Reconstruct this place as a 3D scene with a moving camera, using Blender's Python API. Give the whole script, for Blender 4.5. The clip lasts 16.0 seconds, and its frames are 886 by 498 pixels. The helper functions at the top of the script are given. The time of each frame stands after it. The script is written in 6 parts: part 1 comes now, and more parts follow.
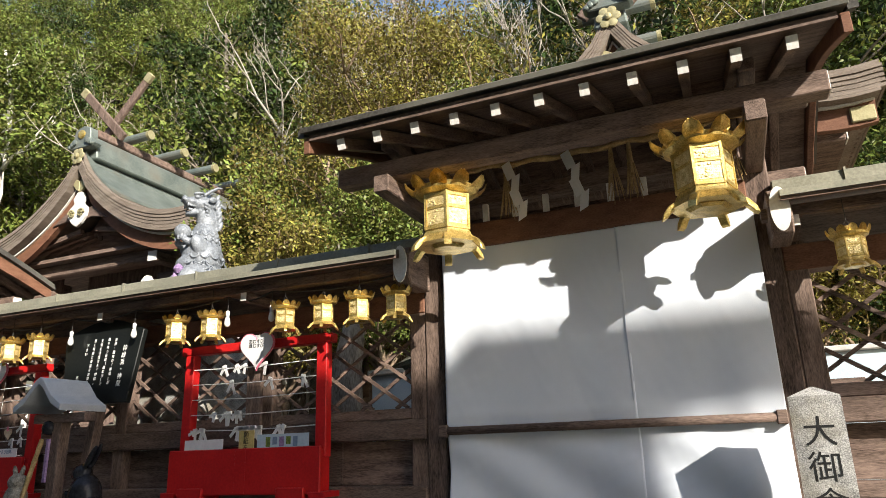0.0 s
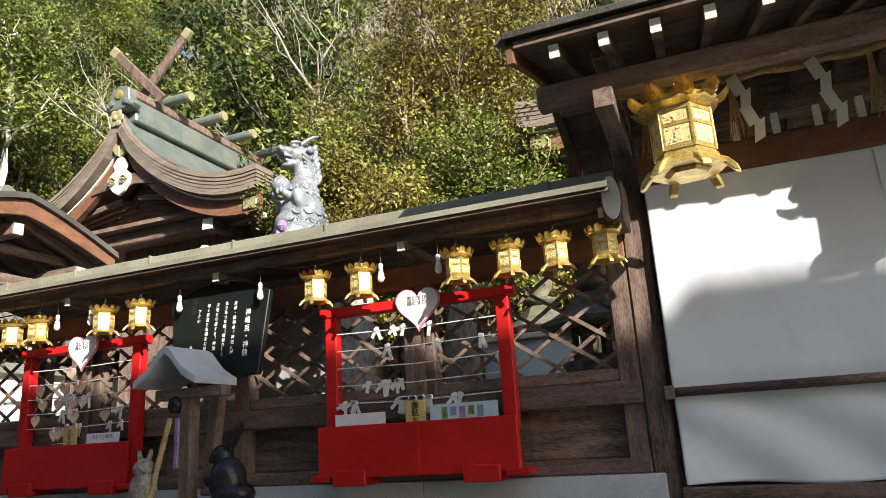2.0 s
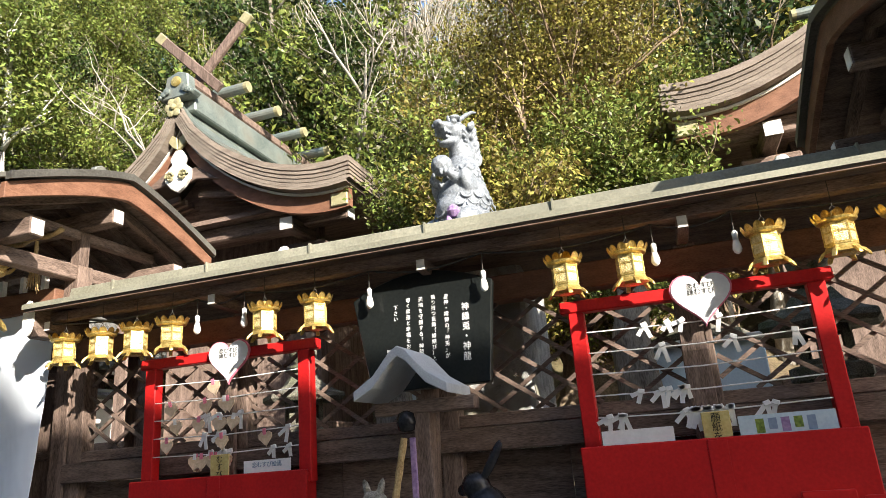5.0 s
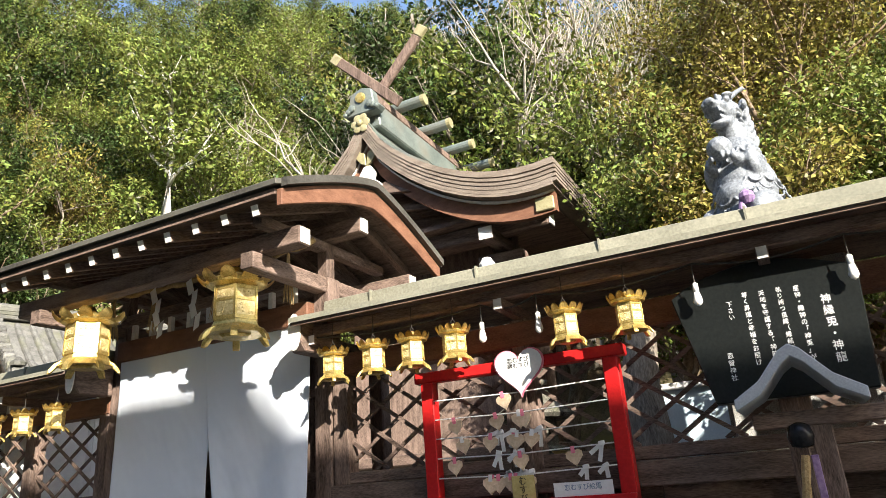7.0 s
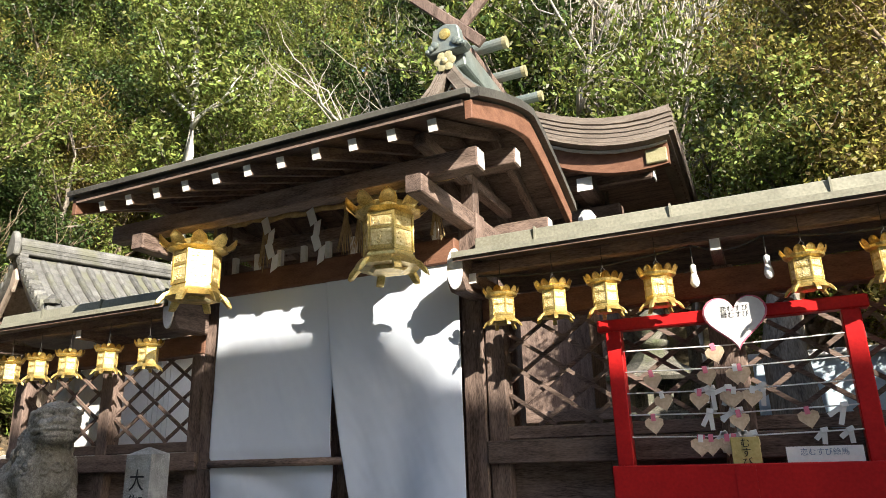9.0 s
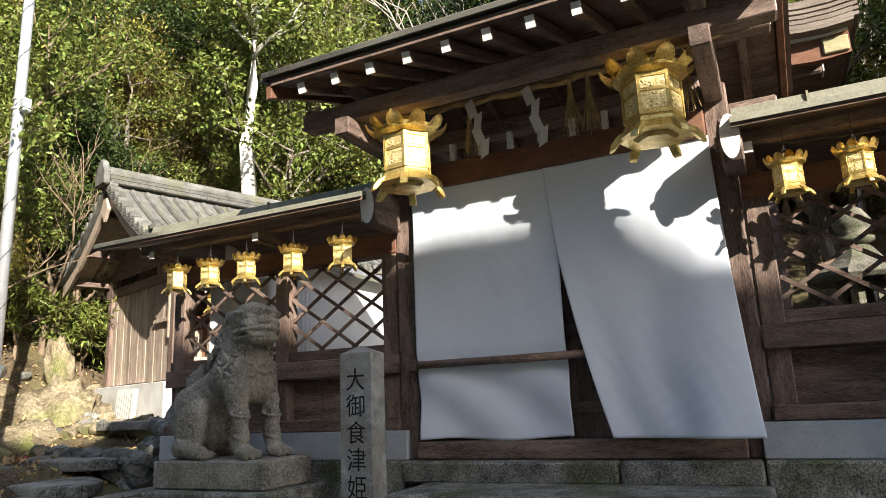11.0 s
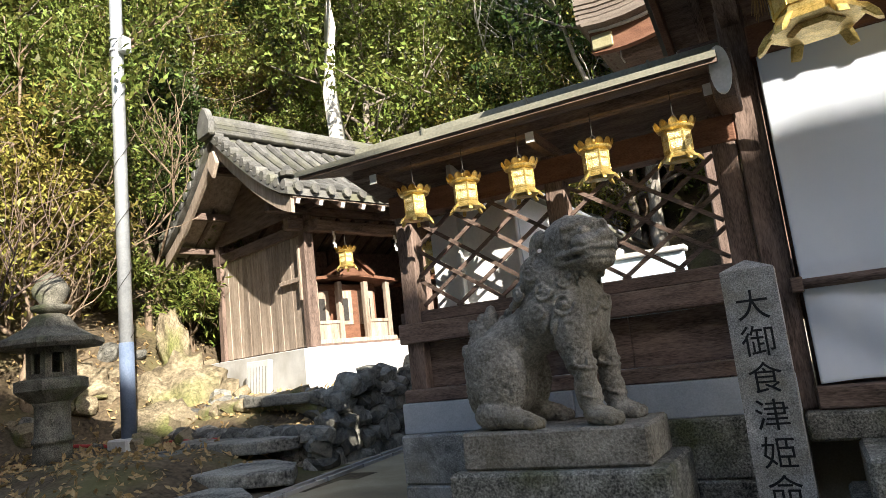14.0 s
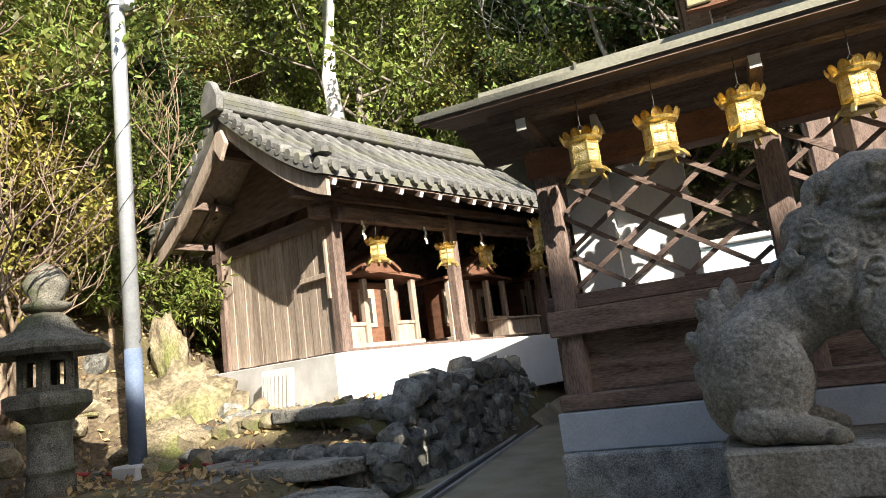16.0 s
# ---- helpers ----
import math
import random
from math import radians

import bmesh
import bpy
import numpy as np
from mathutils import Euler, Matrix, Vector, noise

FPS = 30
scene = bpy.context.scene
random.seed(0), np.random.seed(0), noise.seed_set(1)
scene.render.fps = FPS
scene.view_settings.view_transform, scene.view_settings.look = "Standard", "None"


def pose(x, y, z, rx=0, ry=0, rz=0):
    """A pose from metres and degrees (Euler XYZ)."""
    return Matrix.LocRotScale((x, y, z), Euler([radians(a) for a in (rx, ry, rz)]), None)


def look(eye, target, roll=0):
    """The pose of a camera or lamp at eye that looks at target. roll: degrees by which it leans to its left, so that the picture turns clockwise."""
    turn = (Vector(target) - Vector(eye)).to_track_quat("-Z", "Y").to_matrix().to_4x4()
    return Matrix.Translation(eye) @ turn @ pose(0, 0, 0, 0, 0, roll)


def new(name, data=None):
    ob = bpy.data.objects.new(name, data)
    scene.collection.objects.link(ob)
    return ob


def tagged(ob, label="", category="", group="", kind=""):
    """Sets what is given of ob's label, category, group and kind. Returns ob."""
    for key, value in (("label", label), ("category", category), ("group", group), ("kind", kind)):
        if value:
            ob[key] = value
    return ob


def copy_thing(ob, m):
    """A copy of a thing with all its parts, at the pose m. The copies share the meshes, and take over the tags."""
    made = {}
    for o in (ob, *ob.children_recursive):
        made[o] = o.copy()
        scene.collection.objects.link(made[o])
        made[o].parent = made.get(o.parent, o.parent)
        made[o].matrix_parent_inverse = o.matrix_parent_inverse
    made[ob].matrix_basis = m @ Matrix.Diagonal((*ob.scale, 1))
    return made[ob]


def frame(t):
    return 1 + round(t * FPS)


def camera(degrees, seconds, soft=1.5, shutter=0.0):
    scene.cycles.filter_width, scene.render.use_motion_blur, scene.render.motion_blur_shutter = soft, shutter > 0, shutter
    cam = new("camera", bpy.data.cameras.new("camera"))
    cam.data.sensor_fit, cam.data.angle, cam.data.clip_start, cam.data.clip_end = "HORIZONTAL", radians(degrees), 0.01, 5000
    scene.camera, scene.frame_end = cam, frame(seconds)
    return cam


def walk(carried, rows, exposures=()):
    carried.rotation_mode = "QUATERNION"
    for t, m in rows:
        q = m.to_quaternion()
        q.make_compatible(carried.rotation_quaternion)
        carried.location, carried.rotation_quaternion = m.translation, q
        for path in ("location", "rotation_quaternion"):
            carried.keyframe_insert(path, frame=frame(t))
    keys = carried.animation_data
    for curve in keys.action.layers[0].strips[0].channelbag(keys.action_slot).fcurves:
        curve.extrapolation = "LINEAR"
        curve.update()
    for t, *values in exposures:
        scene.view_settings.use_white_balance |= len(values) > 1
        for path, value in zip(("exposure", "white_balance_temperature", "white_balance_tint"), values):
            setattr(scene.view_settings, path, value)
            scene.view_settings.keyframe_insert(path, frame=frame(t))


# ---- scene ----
cam = camera(66.5, 16.0, soft=0.7)
PATH = [
    (0, (0.599, -0.454, 1.455), (-0.136, 1.318, 2.02), -1.9),
    (0.5, (0.264, -0.429, 1.495), (-0.53, 1.329, 2.022), -2.0),
    (1, (-0.271, -0.391, 1.436), (-1.095, 1.338, 2.011), -2.4),
    (1.5, (-0.692, -0.409, 1.472), (-1.426, 1.366, 2.029), -4.6),
    (2, (-1.009, -0.265, 1.441), (-1.699, 1.54, 1.955), -3.6),
    (2.5, (-1.358, -0.145, 1.45), (-2.033, 1.673, 1.939), -1.4),
    (3, (-1.713, -0.118, 1.488), (-2.316, 1.729, 1.961), -1.6),
    (3.2, (-1.822, -0.086, 1.491), (-2.444, 1.757, 1.954), -0.8),
    (5.3, (-3.222, -0.03, 1.553), (-3.786, 1.785, 2.176), -4.6),
    (5.5, (-3.342, 0.014, 1.561), (-3.937, 1.814, 2.201), -1.7),
    (6, (-3.713, -0.132, 1.578), (-4.322, 1.661, 2.222), -3.2),
    (6.5, (-4.054, -0.113, 1.566), (-4.783, 1.627, 2.231), -3.6),
    (7, (-4.361, -0.066, 1.616), (-5.193, 1.631, 2.272), -4.4),
    (7.5, (-4.713, -0.163, 1.589), (-5.54, 1.544, 2.223), -3.4),
    (8, (-5.096, -0.149, 1.575), (-5.86, 1.587, 2.21), -3.0),
    (8.5, (-5.411, -0.073, 1.616), (-6.174, 1.665, 2.248), -2.9),
    (8.7, (-5.542, -0.082, 1.623), (-6.321, 1.658, 2.227), -2.1),
    (10.8, (-7.149, -0.359, 1.357), (-7.985, 1.397, 1.825), -2.1),
    (11, (-7.303, -0.314, 1.332), (-8.149, 1.446, 1.762), -2.6),
    (11.5, (-7.671, -0.313, 1.341), (-8.536, 1.451, 1.712), -0.5),
    (12, (-8.062, -0.358, 1.333), (-8.867, 1.454, 1.596), -2.1),
    (12.5, (-8.444, -0.208, 1.278), (-9.261, 1.601, 1.519), -3.0),
    (13, (-8.807, -0.145, 1.267), (-9.611, 1.668, 1.526), -1.3),
    (13.5, (-9.192, -0.16, 1.347), (-9.997, 1.644, 1.659), -3.9),
    (14, (-9.594, -0.019, 1.368), (-10.509, 1.728, 1.699), -6.4),
    (14.5, (-10.023, 0.036, 1.351), (-11.008, 1.742, 1.695), -6.9),
    (15, (-10.4, 0.194, 1.445), (-11.329, 1.929, 1.797), -6.3),
    (15.5, (-10.774, 0.279, 1.425), (-11.608, 2.059, 1.793), -7.5),
    (16, (-11.123, 0.39, 1.435), (-11.903, 2.199, 1.781), -7.4),
]
walk(cam, [(t, look(eye, target, roll)) for t, eye, target, roll in PATH], [(0, 0.94), (2.5, 1.28), (6, 1.58), (8.5, 1.54), (11, 1.42), (16, 1.58)])

# ---- sky and sun ----
SUN_ELEV, SUN_AZ = 25.5, -52.0
world = bpy.data.worlds.new("sky")
scene.world = world
world.use_nodes = True
wn = world.node_tree
sky = wn.nodes.new("ShaderNodeTexSky")
sky.sky_type, sky.sun_disc = "NISHITA", False
sky.sun_elevation, sky.sun_rotation = radians(SUN_ELEV), radians(180 + SUN_AZ)
sky.air_density, sky.dust_density = 1.0, 1.2
wn.links.new(sky.outputs[0], wn.nodes["Background"].inputs[0])
wn.nodes["Background"].inputs[1].default_value = 0.118
sun = new("sun", bpy.data.lights.new("sun", "SUN"))
sun.data.energy, sun.data.angle, sun.data.color = 5.0, radians(0.55), (1.0, 0.93, 0.82)
sun.matrix_world = look((0, 0, 30), (math.sin(radians(SUN_AZ)) * math.cos(radians(SUN_ELEV)), math.cos(radians(SUN_AZ)) * math.cos(radians(SUN_ELEV)), 30 - math.sin(radians(SUN_ELEV))))

# ---- materials ----
def material(name, dark, light, scale=6.0, rough=0.75, metal=0.0, bump=0.25, fine=60.0, stretch=(1, 1, 1), spread=0.0, stain=None, translucent=0.0, island=0.0, spec=0.2, speck=0.0, grit=170.0):
    """A surface of two tones with coarse stains and fine grain. spread: how far pieces differ; island: the same inside one mesh."""
    m = bpy.data.materials.new(name)
    m.use_nodes = True
    t = m.node_tree
    n, l = t.nodes, t.links
    out, bs = n["Material Output"], n["Principled BSDF"]
    co = n.new("ShaderNodeTexCoord")
    mp = n.new("ShaderNodeMapping")
    mp.inputs["Scale"].default_value = stretch
    l.new(co.outputs["Object"], mp.inputs[0])
    big = n.new("ShaderNodeTexNoise")
    big.inputs["Scale"].default_value, big.inputs["Detail"].default_value, big.inputs["Roughness"].default_value = scale, 6, 0.62
    l.new(mp.outputs[0], big.inputs[0])
    small = n.new("ShaderNodeTexNoise")
    small.inputs["Scale"].default_value, small.inputs["Detail"].default_value = fine, 4
    l.new(mp.outputs[0], small.inputs[0])
    mixf = n.new("ShaderNodeMath")
    mixf.operation = "MULTIPLY_ADD"
    mixf.inputs[1].default_value = 0.45
    l.new(small.outputs[0], mixf.inputs[0])
    sc = n.new("ShaderNodeMath")
    sc.operation = "MULTIPLY"
    sc.inputs[1].default_value = 0.55
    l.new(big.outputs[0], sc.inputs[0])
    l.new(sc.outputs[0], mixf.inputs[2])
    ramp = n.new("ShaderNodeValToRGB")
    ramp.color_ramp.elements[0].position, ramp.color_ramp.elements[1].position = 0.36, 0.64
    ramp.color_ramp.elements[0].color, ramp.color_ramp.elements[1].color = (*dark, 1), (*light, 1)
    l.new(mixf.outputs[0], ramp.inputs[0])
    colour = ramp.outputs[0]
    if stain:
        sn = n.new("ShaderNodeTexNoise")
        sn.inputs["Scale"].default_value, sn.inputs["Detail"].default_value = scale * 0.35, 5
        l.new(co.outputs["Object"], sn.inputs[0])
        sr = n.new("ShaderNodeValToRGB")
        sr.color_ramp.elements[0].position, sr.color_ramp.elements[1].position = 0.5, 0.68
        l.new(sn.outputs[0], sr.inputs[0])
        mx = n.new("ShaderNodeMix")
        mx.data_type = "RGBA"
        mx.inputs[7].default_value = (*stain, 1)
        l.new(sr.outputs[0], mx.inputs[0])
        l.new(colour, mx.inputs[6])
        colour = mx.outputs[2]
    if speck:
        gn = n.new("ShaderNodeTexNoise")
        gn.inputs["Scale"].default_value, gn.inputs["Detail"].default_value, gn.inputs["Roughness"].default_value = grit, 3, 0.75
        l.new(co.outputs["Object"], gn.inputs[0])
        gm = n.new("ShaderNodeMapRange")
        gm.inputs[1].default_value, gm.inputs[2].default_value = 0.38, 0.62
        gm.inputs[3].default_value, gm.inputs[4].default_value = 1 - speck, 1 + speck
        l.new(gn.outputs[0], gm.inputs[0])
        gs = n.new("ShaderNodeHueSaturation")
        l.new(gm.outputs[0], gs.inputs["Value"])
        l.new(colour, gs.inputs["Color"])
        colour = gs.outputs[0]
    if spread or island:
        hs = n.new("ShaderNodeHueSaturation")
        src = n.new("ShaderNodeObjectInfo").outputs["Random"] if spread else n.new("ShaderNodeNewGeometry").outputs["Random Per Island"]
        mr = n.new("ShaderNodeMapRange")
        k = spread or island
        mr.inputs[3].default_value, mr.inputs[4].default_value = 1 - k, 1 + k
        l.new(src, mr.inputs[0])
        l.new(mr.outputs[0], hs.inputs["Value"])
        if island:
            mh = n.new("ShaderNodeMapRange")
            mh.inputs[3].default_value, mh.inputs[4].default_value = 0.5 - island * 0.07, 0.5 + island * 0.04
            l.new(src, mh.inputs[0])
            l.new(mh.outputs[0], hs.inputs["Hue"])
        l.new(colour, hs.inputs["Color"])
        colour = hs.outputs[0]
    l.new(colour, bs.inputs["Base Color"])
    bs.inputs["Roughness"].default_value, bs.inputs["Metallic"].default_value = rough, metal
    bs.inputs["Specular IOR Level"].default_value = spec
    if bump:
        bp = n.new("ShaderNodeBump")
        bp.inputs["Strength"].default_value, bp.inputs["Distance"].default_value = bump, 0.01
        l.new(mixf.outputs[0], bp.inputs["Height"])
        l.new(bp.outputs[0], bs.inputs["Normal"])
    if translucent:
        tr = n.new("ShaderNodeBsdfTranslucent")
        l.new(colour, tr.inputs[0])
        ms = n.new("ShaderNodeMixShader")
        ms.inputs[0].default_value = translucent
        l.new(bs.outputs[0], ms.inputs[1])
        l.new(tr.outputs[0], ms.inputs[2])
        l.new(ms.outputs[0], out.inputs[0])
    return m


WOOD = material("weathered_brown_timber", (0.055, 0.037, 0.029), (0.255, 0.182, 0.147), 3, 0.72, bump=0.35, fine=30, stretch=(1, 6, 6), spread=0.18)
WOOD_V = material("weathered_brown_timber_upright", (0.055, 0.037, 0.029), (0.255, 0.182, 0.147), 3, 0.72, bump=0.35, fine=30, stretch=(6, 6, 1), spread=0.18)
WOOD_Y = material("weathered_brown_timber_crosswise", (0.055, 0.037, 0.029), (0.26, 0.186, 0.15), 3, 0.72, bump=0.35, fine=30, stretch=(6, 1, 6), spread=0.18)
PLANK = material("sun_bleached_plank", (0.20, 0.15, 0.11), (0.48, 0.39, 0.31), 2.5, 0.8, bump=0.4, fine=26, stretch=(7, 7, 0.7), spread=0.22)
WARMWOOD = material("warm_red_brown_timber", (0.10, 0.045, 0.027), (0.22, 0.11, 0.068), 3, 0.65, bump=0.3, fine=30, stretch=(2, 2, 6), spread=0.12)
WHITE_END = material("white_painted_end", (0.62, 0.6, 0.55), (0.82, 0.8, 0.76), 12, 0.6, bump=0.15)
BARK_ROOF = material("layered_cypress_bark_roof", (0.12, 0.095, 0.075), (0.27, 0.225, 0.185), 2.2, 0.85, bump=0.6, fine=45, stretch=(1, 1, 5))
COPPER = material("green_grey_copper_sheet", (0.11, 0.135, 0.125), (0.23, 0.26, 0.235), 3, 0.5, 0.35, 0.15, stain=(0.22, 0.2, 0.16))
ROOFSHEET = material("grey_olive_sheet_roof", (0.17, 0.165, 0.125), (0.30, 0.29, 0.225), 2.4, 0.6, 0.15, 0.2, stain=(0.14, 0.14, 0.11))
TILE = material("grey_clay_roof_tile", (0.062, 0.06, 0.054), (0.20, 0.195, 0.18), 5, 0.6, bump=0.4, spread=0.3, stain=(0.13, 0.13, 0.09))
DARKSHEET = material("dark_brown_sheet_roof", (0.04, 0.037, 0.032), (0.115, 0.108, 0.094), 2.4, 0.55, 0.1, 0.2, stain=(0.15, 0.145, 0.12))
DULLGILT = material("aged_dull_gilt", (0.28, 0.25, 0.13), (0.44, 0.40, 0.24), 9, 0.55, 0.3, 0.25)
GOLD = material("gilt_bronze", (0.40, 0.26, 0.055), (0.92, 0.70, 0.26), 16, 0.3, 0.72, 0.4, fine=110)
GOLD_PANEL = material("gilt_openwork_panel", (0.55, 0.38, 0.11), (0.98, 0.84, 0.46), 34, 0.36, 0.4, 0.9, fine=150)
CLOTH = material("white_cotton_curtain", (0.76, 0.81, 0.89), (0.83, 0.88, 0.95), 1.6, 0.9, bump=0.06, fine=260, translucent=0.15)
RED = material("vermilion_red_lacquer", (0.38, 0.010, 0.012), (0.54, 0.017, 0.016), 3, 0.42, bump=0.08)
GRANITE = material("speckled_grey_granite", (0.13, 0.13, 0.125), (0.52, 0.51, 0.485), 9, 0.85, bump=0.7, fine=140, stain=(0.24, 0.22, 0.17), speck=0.35, grit=150)
DARKSTONE = material("mossy_dark_granite", (0.045, 0.045, 0.038), (0.36, 0.35, 0.305), 7, 0.9, bump=1.0, fine=110, stain=(0.10, 0.105, 0.055), spread=0.12, speck=0.5, grit=75)
LANTERNSTONE = material("dark_weathered_lantern_stone", (0.045, 0.042, 0.033), (0.22, 0.205, 0.165), 8, 0.93, bump=0.9, fine=90, stain=(0.09, 0.1, 0.055), speck=0.4, grit=80)
PALESTONE = material("smooth_pale_base_stone", (0.36, 0.39, 0.43), (0.52, 0.55, 0.58), 4, 0.8, bump=0.2, fine=110, spread=0.08)
LIONSTONE = material("weathered_statue_granite", (0.115, 0.102, 0.08), (0.40, 0.37, 0.315), 5, 0.92, bump=0.9, fine=60, stain=(0.18, 0.155, 0.105), speck=0.3, grit=170)
BRONZE_GREY = material("blue_grey_patinated_bronze", (0.12, 0.135, 0.155), (0.31, 0.33, 0.355), 10, 0.5, 0.2, 0.35, fine=70, speck=0.2, grit=60)
PLASTER = material("white_plaster", (0.72, 0.72, 0.70), (0.84, 0.84, 0.82), 3, 0.85, bump=0.1)
CONCRETE = material("pale_concrete", (0.45, 0.44, 0.42), (0.60, 0.59, 0.56), 5, 0.9, bump=0.3, stain=(0.38, 0.36, 0.32))
BLACKSTONE = material("polished_black_granite", (0.006, 0.007, 0.007), (0.013, 0.015, 0.014), 40, 0.28, bump=0.0, spec=0.25)
BLACK = material("glossy_black_bronze", (0.015, 0.015, 0.018), (0.04, 0.04, 0.045), 20, 0.25, 0.3, 0.1)
INK = material("black_ink", (0.012, 0.012, 0.012), (0.02, 0.02, 0.02), 20, 0.7, bump=0)
WHITE_INK = material("white_lettering", (0.75, 0.75, 0.73), (0.85, 0.85, 0.83), 20, 0.7, bump=0)
PINK_INK = material("pink_lettering", (0.65, 0.16, 0.24), (0.75, 0.24, 0.32), 20, 0.7, bump=0)
PAPER = material("white_paper", (0.78, 0.77, 0.76), (0.88, 0.87, 0.86), 10, 0.85, bump=0.05, translucent=0.2, spread=0.06)
EMA = material("pale_wooden_tag", (0.52, 0.38, 0.25), (0.72, 0.56, 0.40), 8, 0.75, bump=0.1, spread=0.12)
TAGWOOD = material("yellowed_wooden_board", (0.42, 0.33, 0.12), (0.58, 0.47, 0.20), 6, 0.7, bump=0.1)
STRAW = material("dry_rice_straw", (0.26, 0.17, 0.075), (0.50, 0.36, 0.18), 20, 0.9, bump=0.6, fine=90)
GALV = material("galvanised_steel", (0.46, 0.48, 0.50), (0.66, 0.68, 0.69), 5, 0.42, 0.55, 0.1)
BLUEPAINT = material("faded_blue_paint", (0.16, 0.22, 0.32), (0.24, 0.31, 0.42), 6, 0.6, bump=0.15)
WIRE = material("dark_cable", (0.03, 0.028, 0.026), (0.06, 0.055, 0.05), 20, 0.6, bump=0)
HOSE = material("red_rubber_hose", (0.28, 0.03, 0.03), (0.42, 0.06, 0.05), 10, 0.5, bump=0.05)
BULB = material("milky_glass_bulb", (0.75, 0.74, 0.70), (0.86, 0.85, 0.82), 10, 0.25, bump=0, spec=0.5)
# steel in bluish shade, as a colour, for the lower pole
POLESHADE = material("blue_grey_pole_shade", (0.10, 0.135, 0.20), (0.17, 0.21, 0.29), 6, 0.6, bump=0.1)
BANKROCK = material("mossy_pale_bank_rock", (0.10, 0.08, 0.05), (0.34, 0.28, 0.185), 3, 0.95, bump=1.0, fine=22, stain=(0.13, 0.14, 0.045), speck=0.35, grit=30)
EARTH = material("leaf_strewn_earth", (0.038, 0.028, 0.017), (0.185, 0.14, 0.088), 1.6, 0.95, bump=1.0, fine=24, stain=(0.15, 0.14, 0.055))
SAND = material("sandy_path", (0.33, 0.27, 0.17), (0.50, 0.43, 0.30), 2.5, 0.95, bump=0.5, fine=120, stain=(0.2, 0.17, 0.12))
ROCK = material("lichened_field_stone", (0.03, 0.029, 0.026), (0.31, 0.30, 0.26), 7, 0.92, bump=1.0, fine=40, stain=(0.30, 0.29, 0.25), spread=0.55, speck=0.3, grit=60)
BARK = material("grey_tree_bark", (0.08, 0.065, 0.05), (0.30, 0.26, 0.21), 5, 0.95, bump=1.0, fine=30, stretch=(3, 3, 0.7))
PALEBARK = material("pale_peeling_bark", (0.40, 0.37, 0.32), (0.70, 0.67, 0.60), 4, 0.9, bump=0.8, fine=30, stretch=(2, 2, 0.8))
LEAF_DARK = material("dark_evergreen_leaf", (0.011, 0.021, 0.006), (0.068, 0.102, 0.027), 0.7, 0.4, bump=0, translucent=0.14, island=0.65, spec=0.16)
LEAF_MID = material("bright_evergreen_leaf", (0.038, 0.06, 0.012), (0.23, 0.27, 0.062), 0.6, 0.4, bump=0, translucent=0.2, island=0.65, spec=0.2)
LEAF_YELLOW = material("yellowing_leaf", (0.11, 0.098, 0.022), (0.31, 0.272, 0.066), 0.8, 0.42, bump=0, translucent=0.25, island=0.6, spec=0.2)
TWIG = material("bare_twig", (0.15, 0.105, 0.07), (0.31, 0.235, 0.165), 8, 0.9, bump=0.3)
GREYBRANCH = material("pale_grey_branch", (0.22, 0.195, 0.16), (0.48, 0.44, 0.38), 5, 0.95, bump=0.8, fine=30, stretch=(3, 3, 0.7))
PURPLE = material("purple_cord", (0.18, 0.11, 0.24), (0.38, 0.27, 0.44), 20, 0.8, bump=0.2)
BLUEWALL = material("pale_blue_sheet_wall", (0.40, 0.50, 0.58), (0.52, 0.62, 0.68), 3, 0.6, bump=0.1)

# ---- building helpers ----
def part(name, bm, mat, parent=None, label="", smooth=False):
    me = bpy.data.meshes.new(name)
    bmesh.ops.recalc_face_normals(bm, faces=bm.faces[:])
    bm.to_mesh(me)
    bm.free()
    me.materials.append(mat)
    if smooth:
        me.polygons.foreach_set("use_smooth", [True] * len(me.polygons))
    ob = new(name, me)
    if parent is not None:
        ob.parent = parent
    if label:
        ob["label"] = label
    return ob


def share(name, ob, parent, m):
    """One more piece on the mesh of ob."""
    o = new(name, ob.data)
    o.parent = parent
    o.matrix_local = m
    return o


def thing(name, label, category, m=None, group="", kind=""):
    e = new(name)
    e.empty_display_size = 0.1
    if m is not None:
        e.matrix_world = m
    return tagged(e, label, category, group, kind)


def bevel(bm, w, seg=1):
    bmesh.ops.bevel(bm, geom=bm.edges[:], offset=w, segments=seg, affect="EDGES", profile=0.5)


def box(x0, x1, y0, y1, z0, z1, b=0.006, m=None):
    bm = bmesh.new()
    bmesh.ops.create_cube(bm, size=1)
    bmesh.ops.scale(bm, vec=(x1 - x0, y1 - y0, z1 - z0), verts=bm.verts)
    bmesh.ops.translate(bm, vec=((x0 + x1) / 2, (y0 + y1) / 2, (z0 + z1) / 2), verts=bm.verts)
    if b:
        bevel(bm, b)
    if m is not None:
        bm.transform(m)
    return bm


def merge(*parts):
    bm = bmesh.new()
    for p in parts:
        me = bpy.data.meshes.new("t")
        p.to_mesh(me)
        p.free()
        bm.from_mesh(me)
        bpy.data.meshes.remove(me)
    return bm


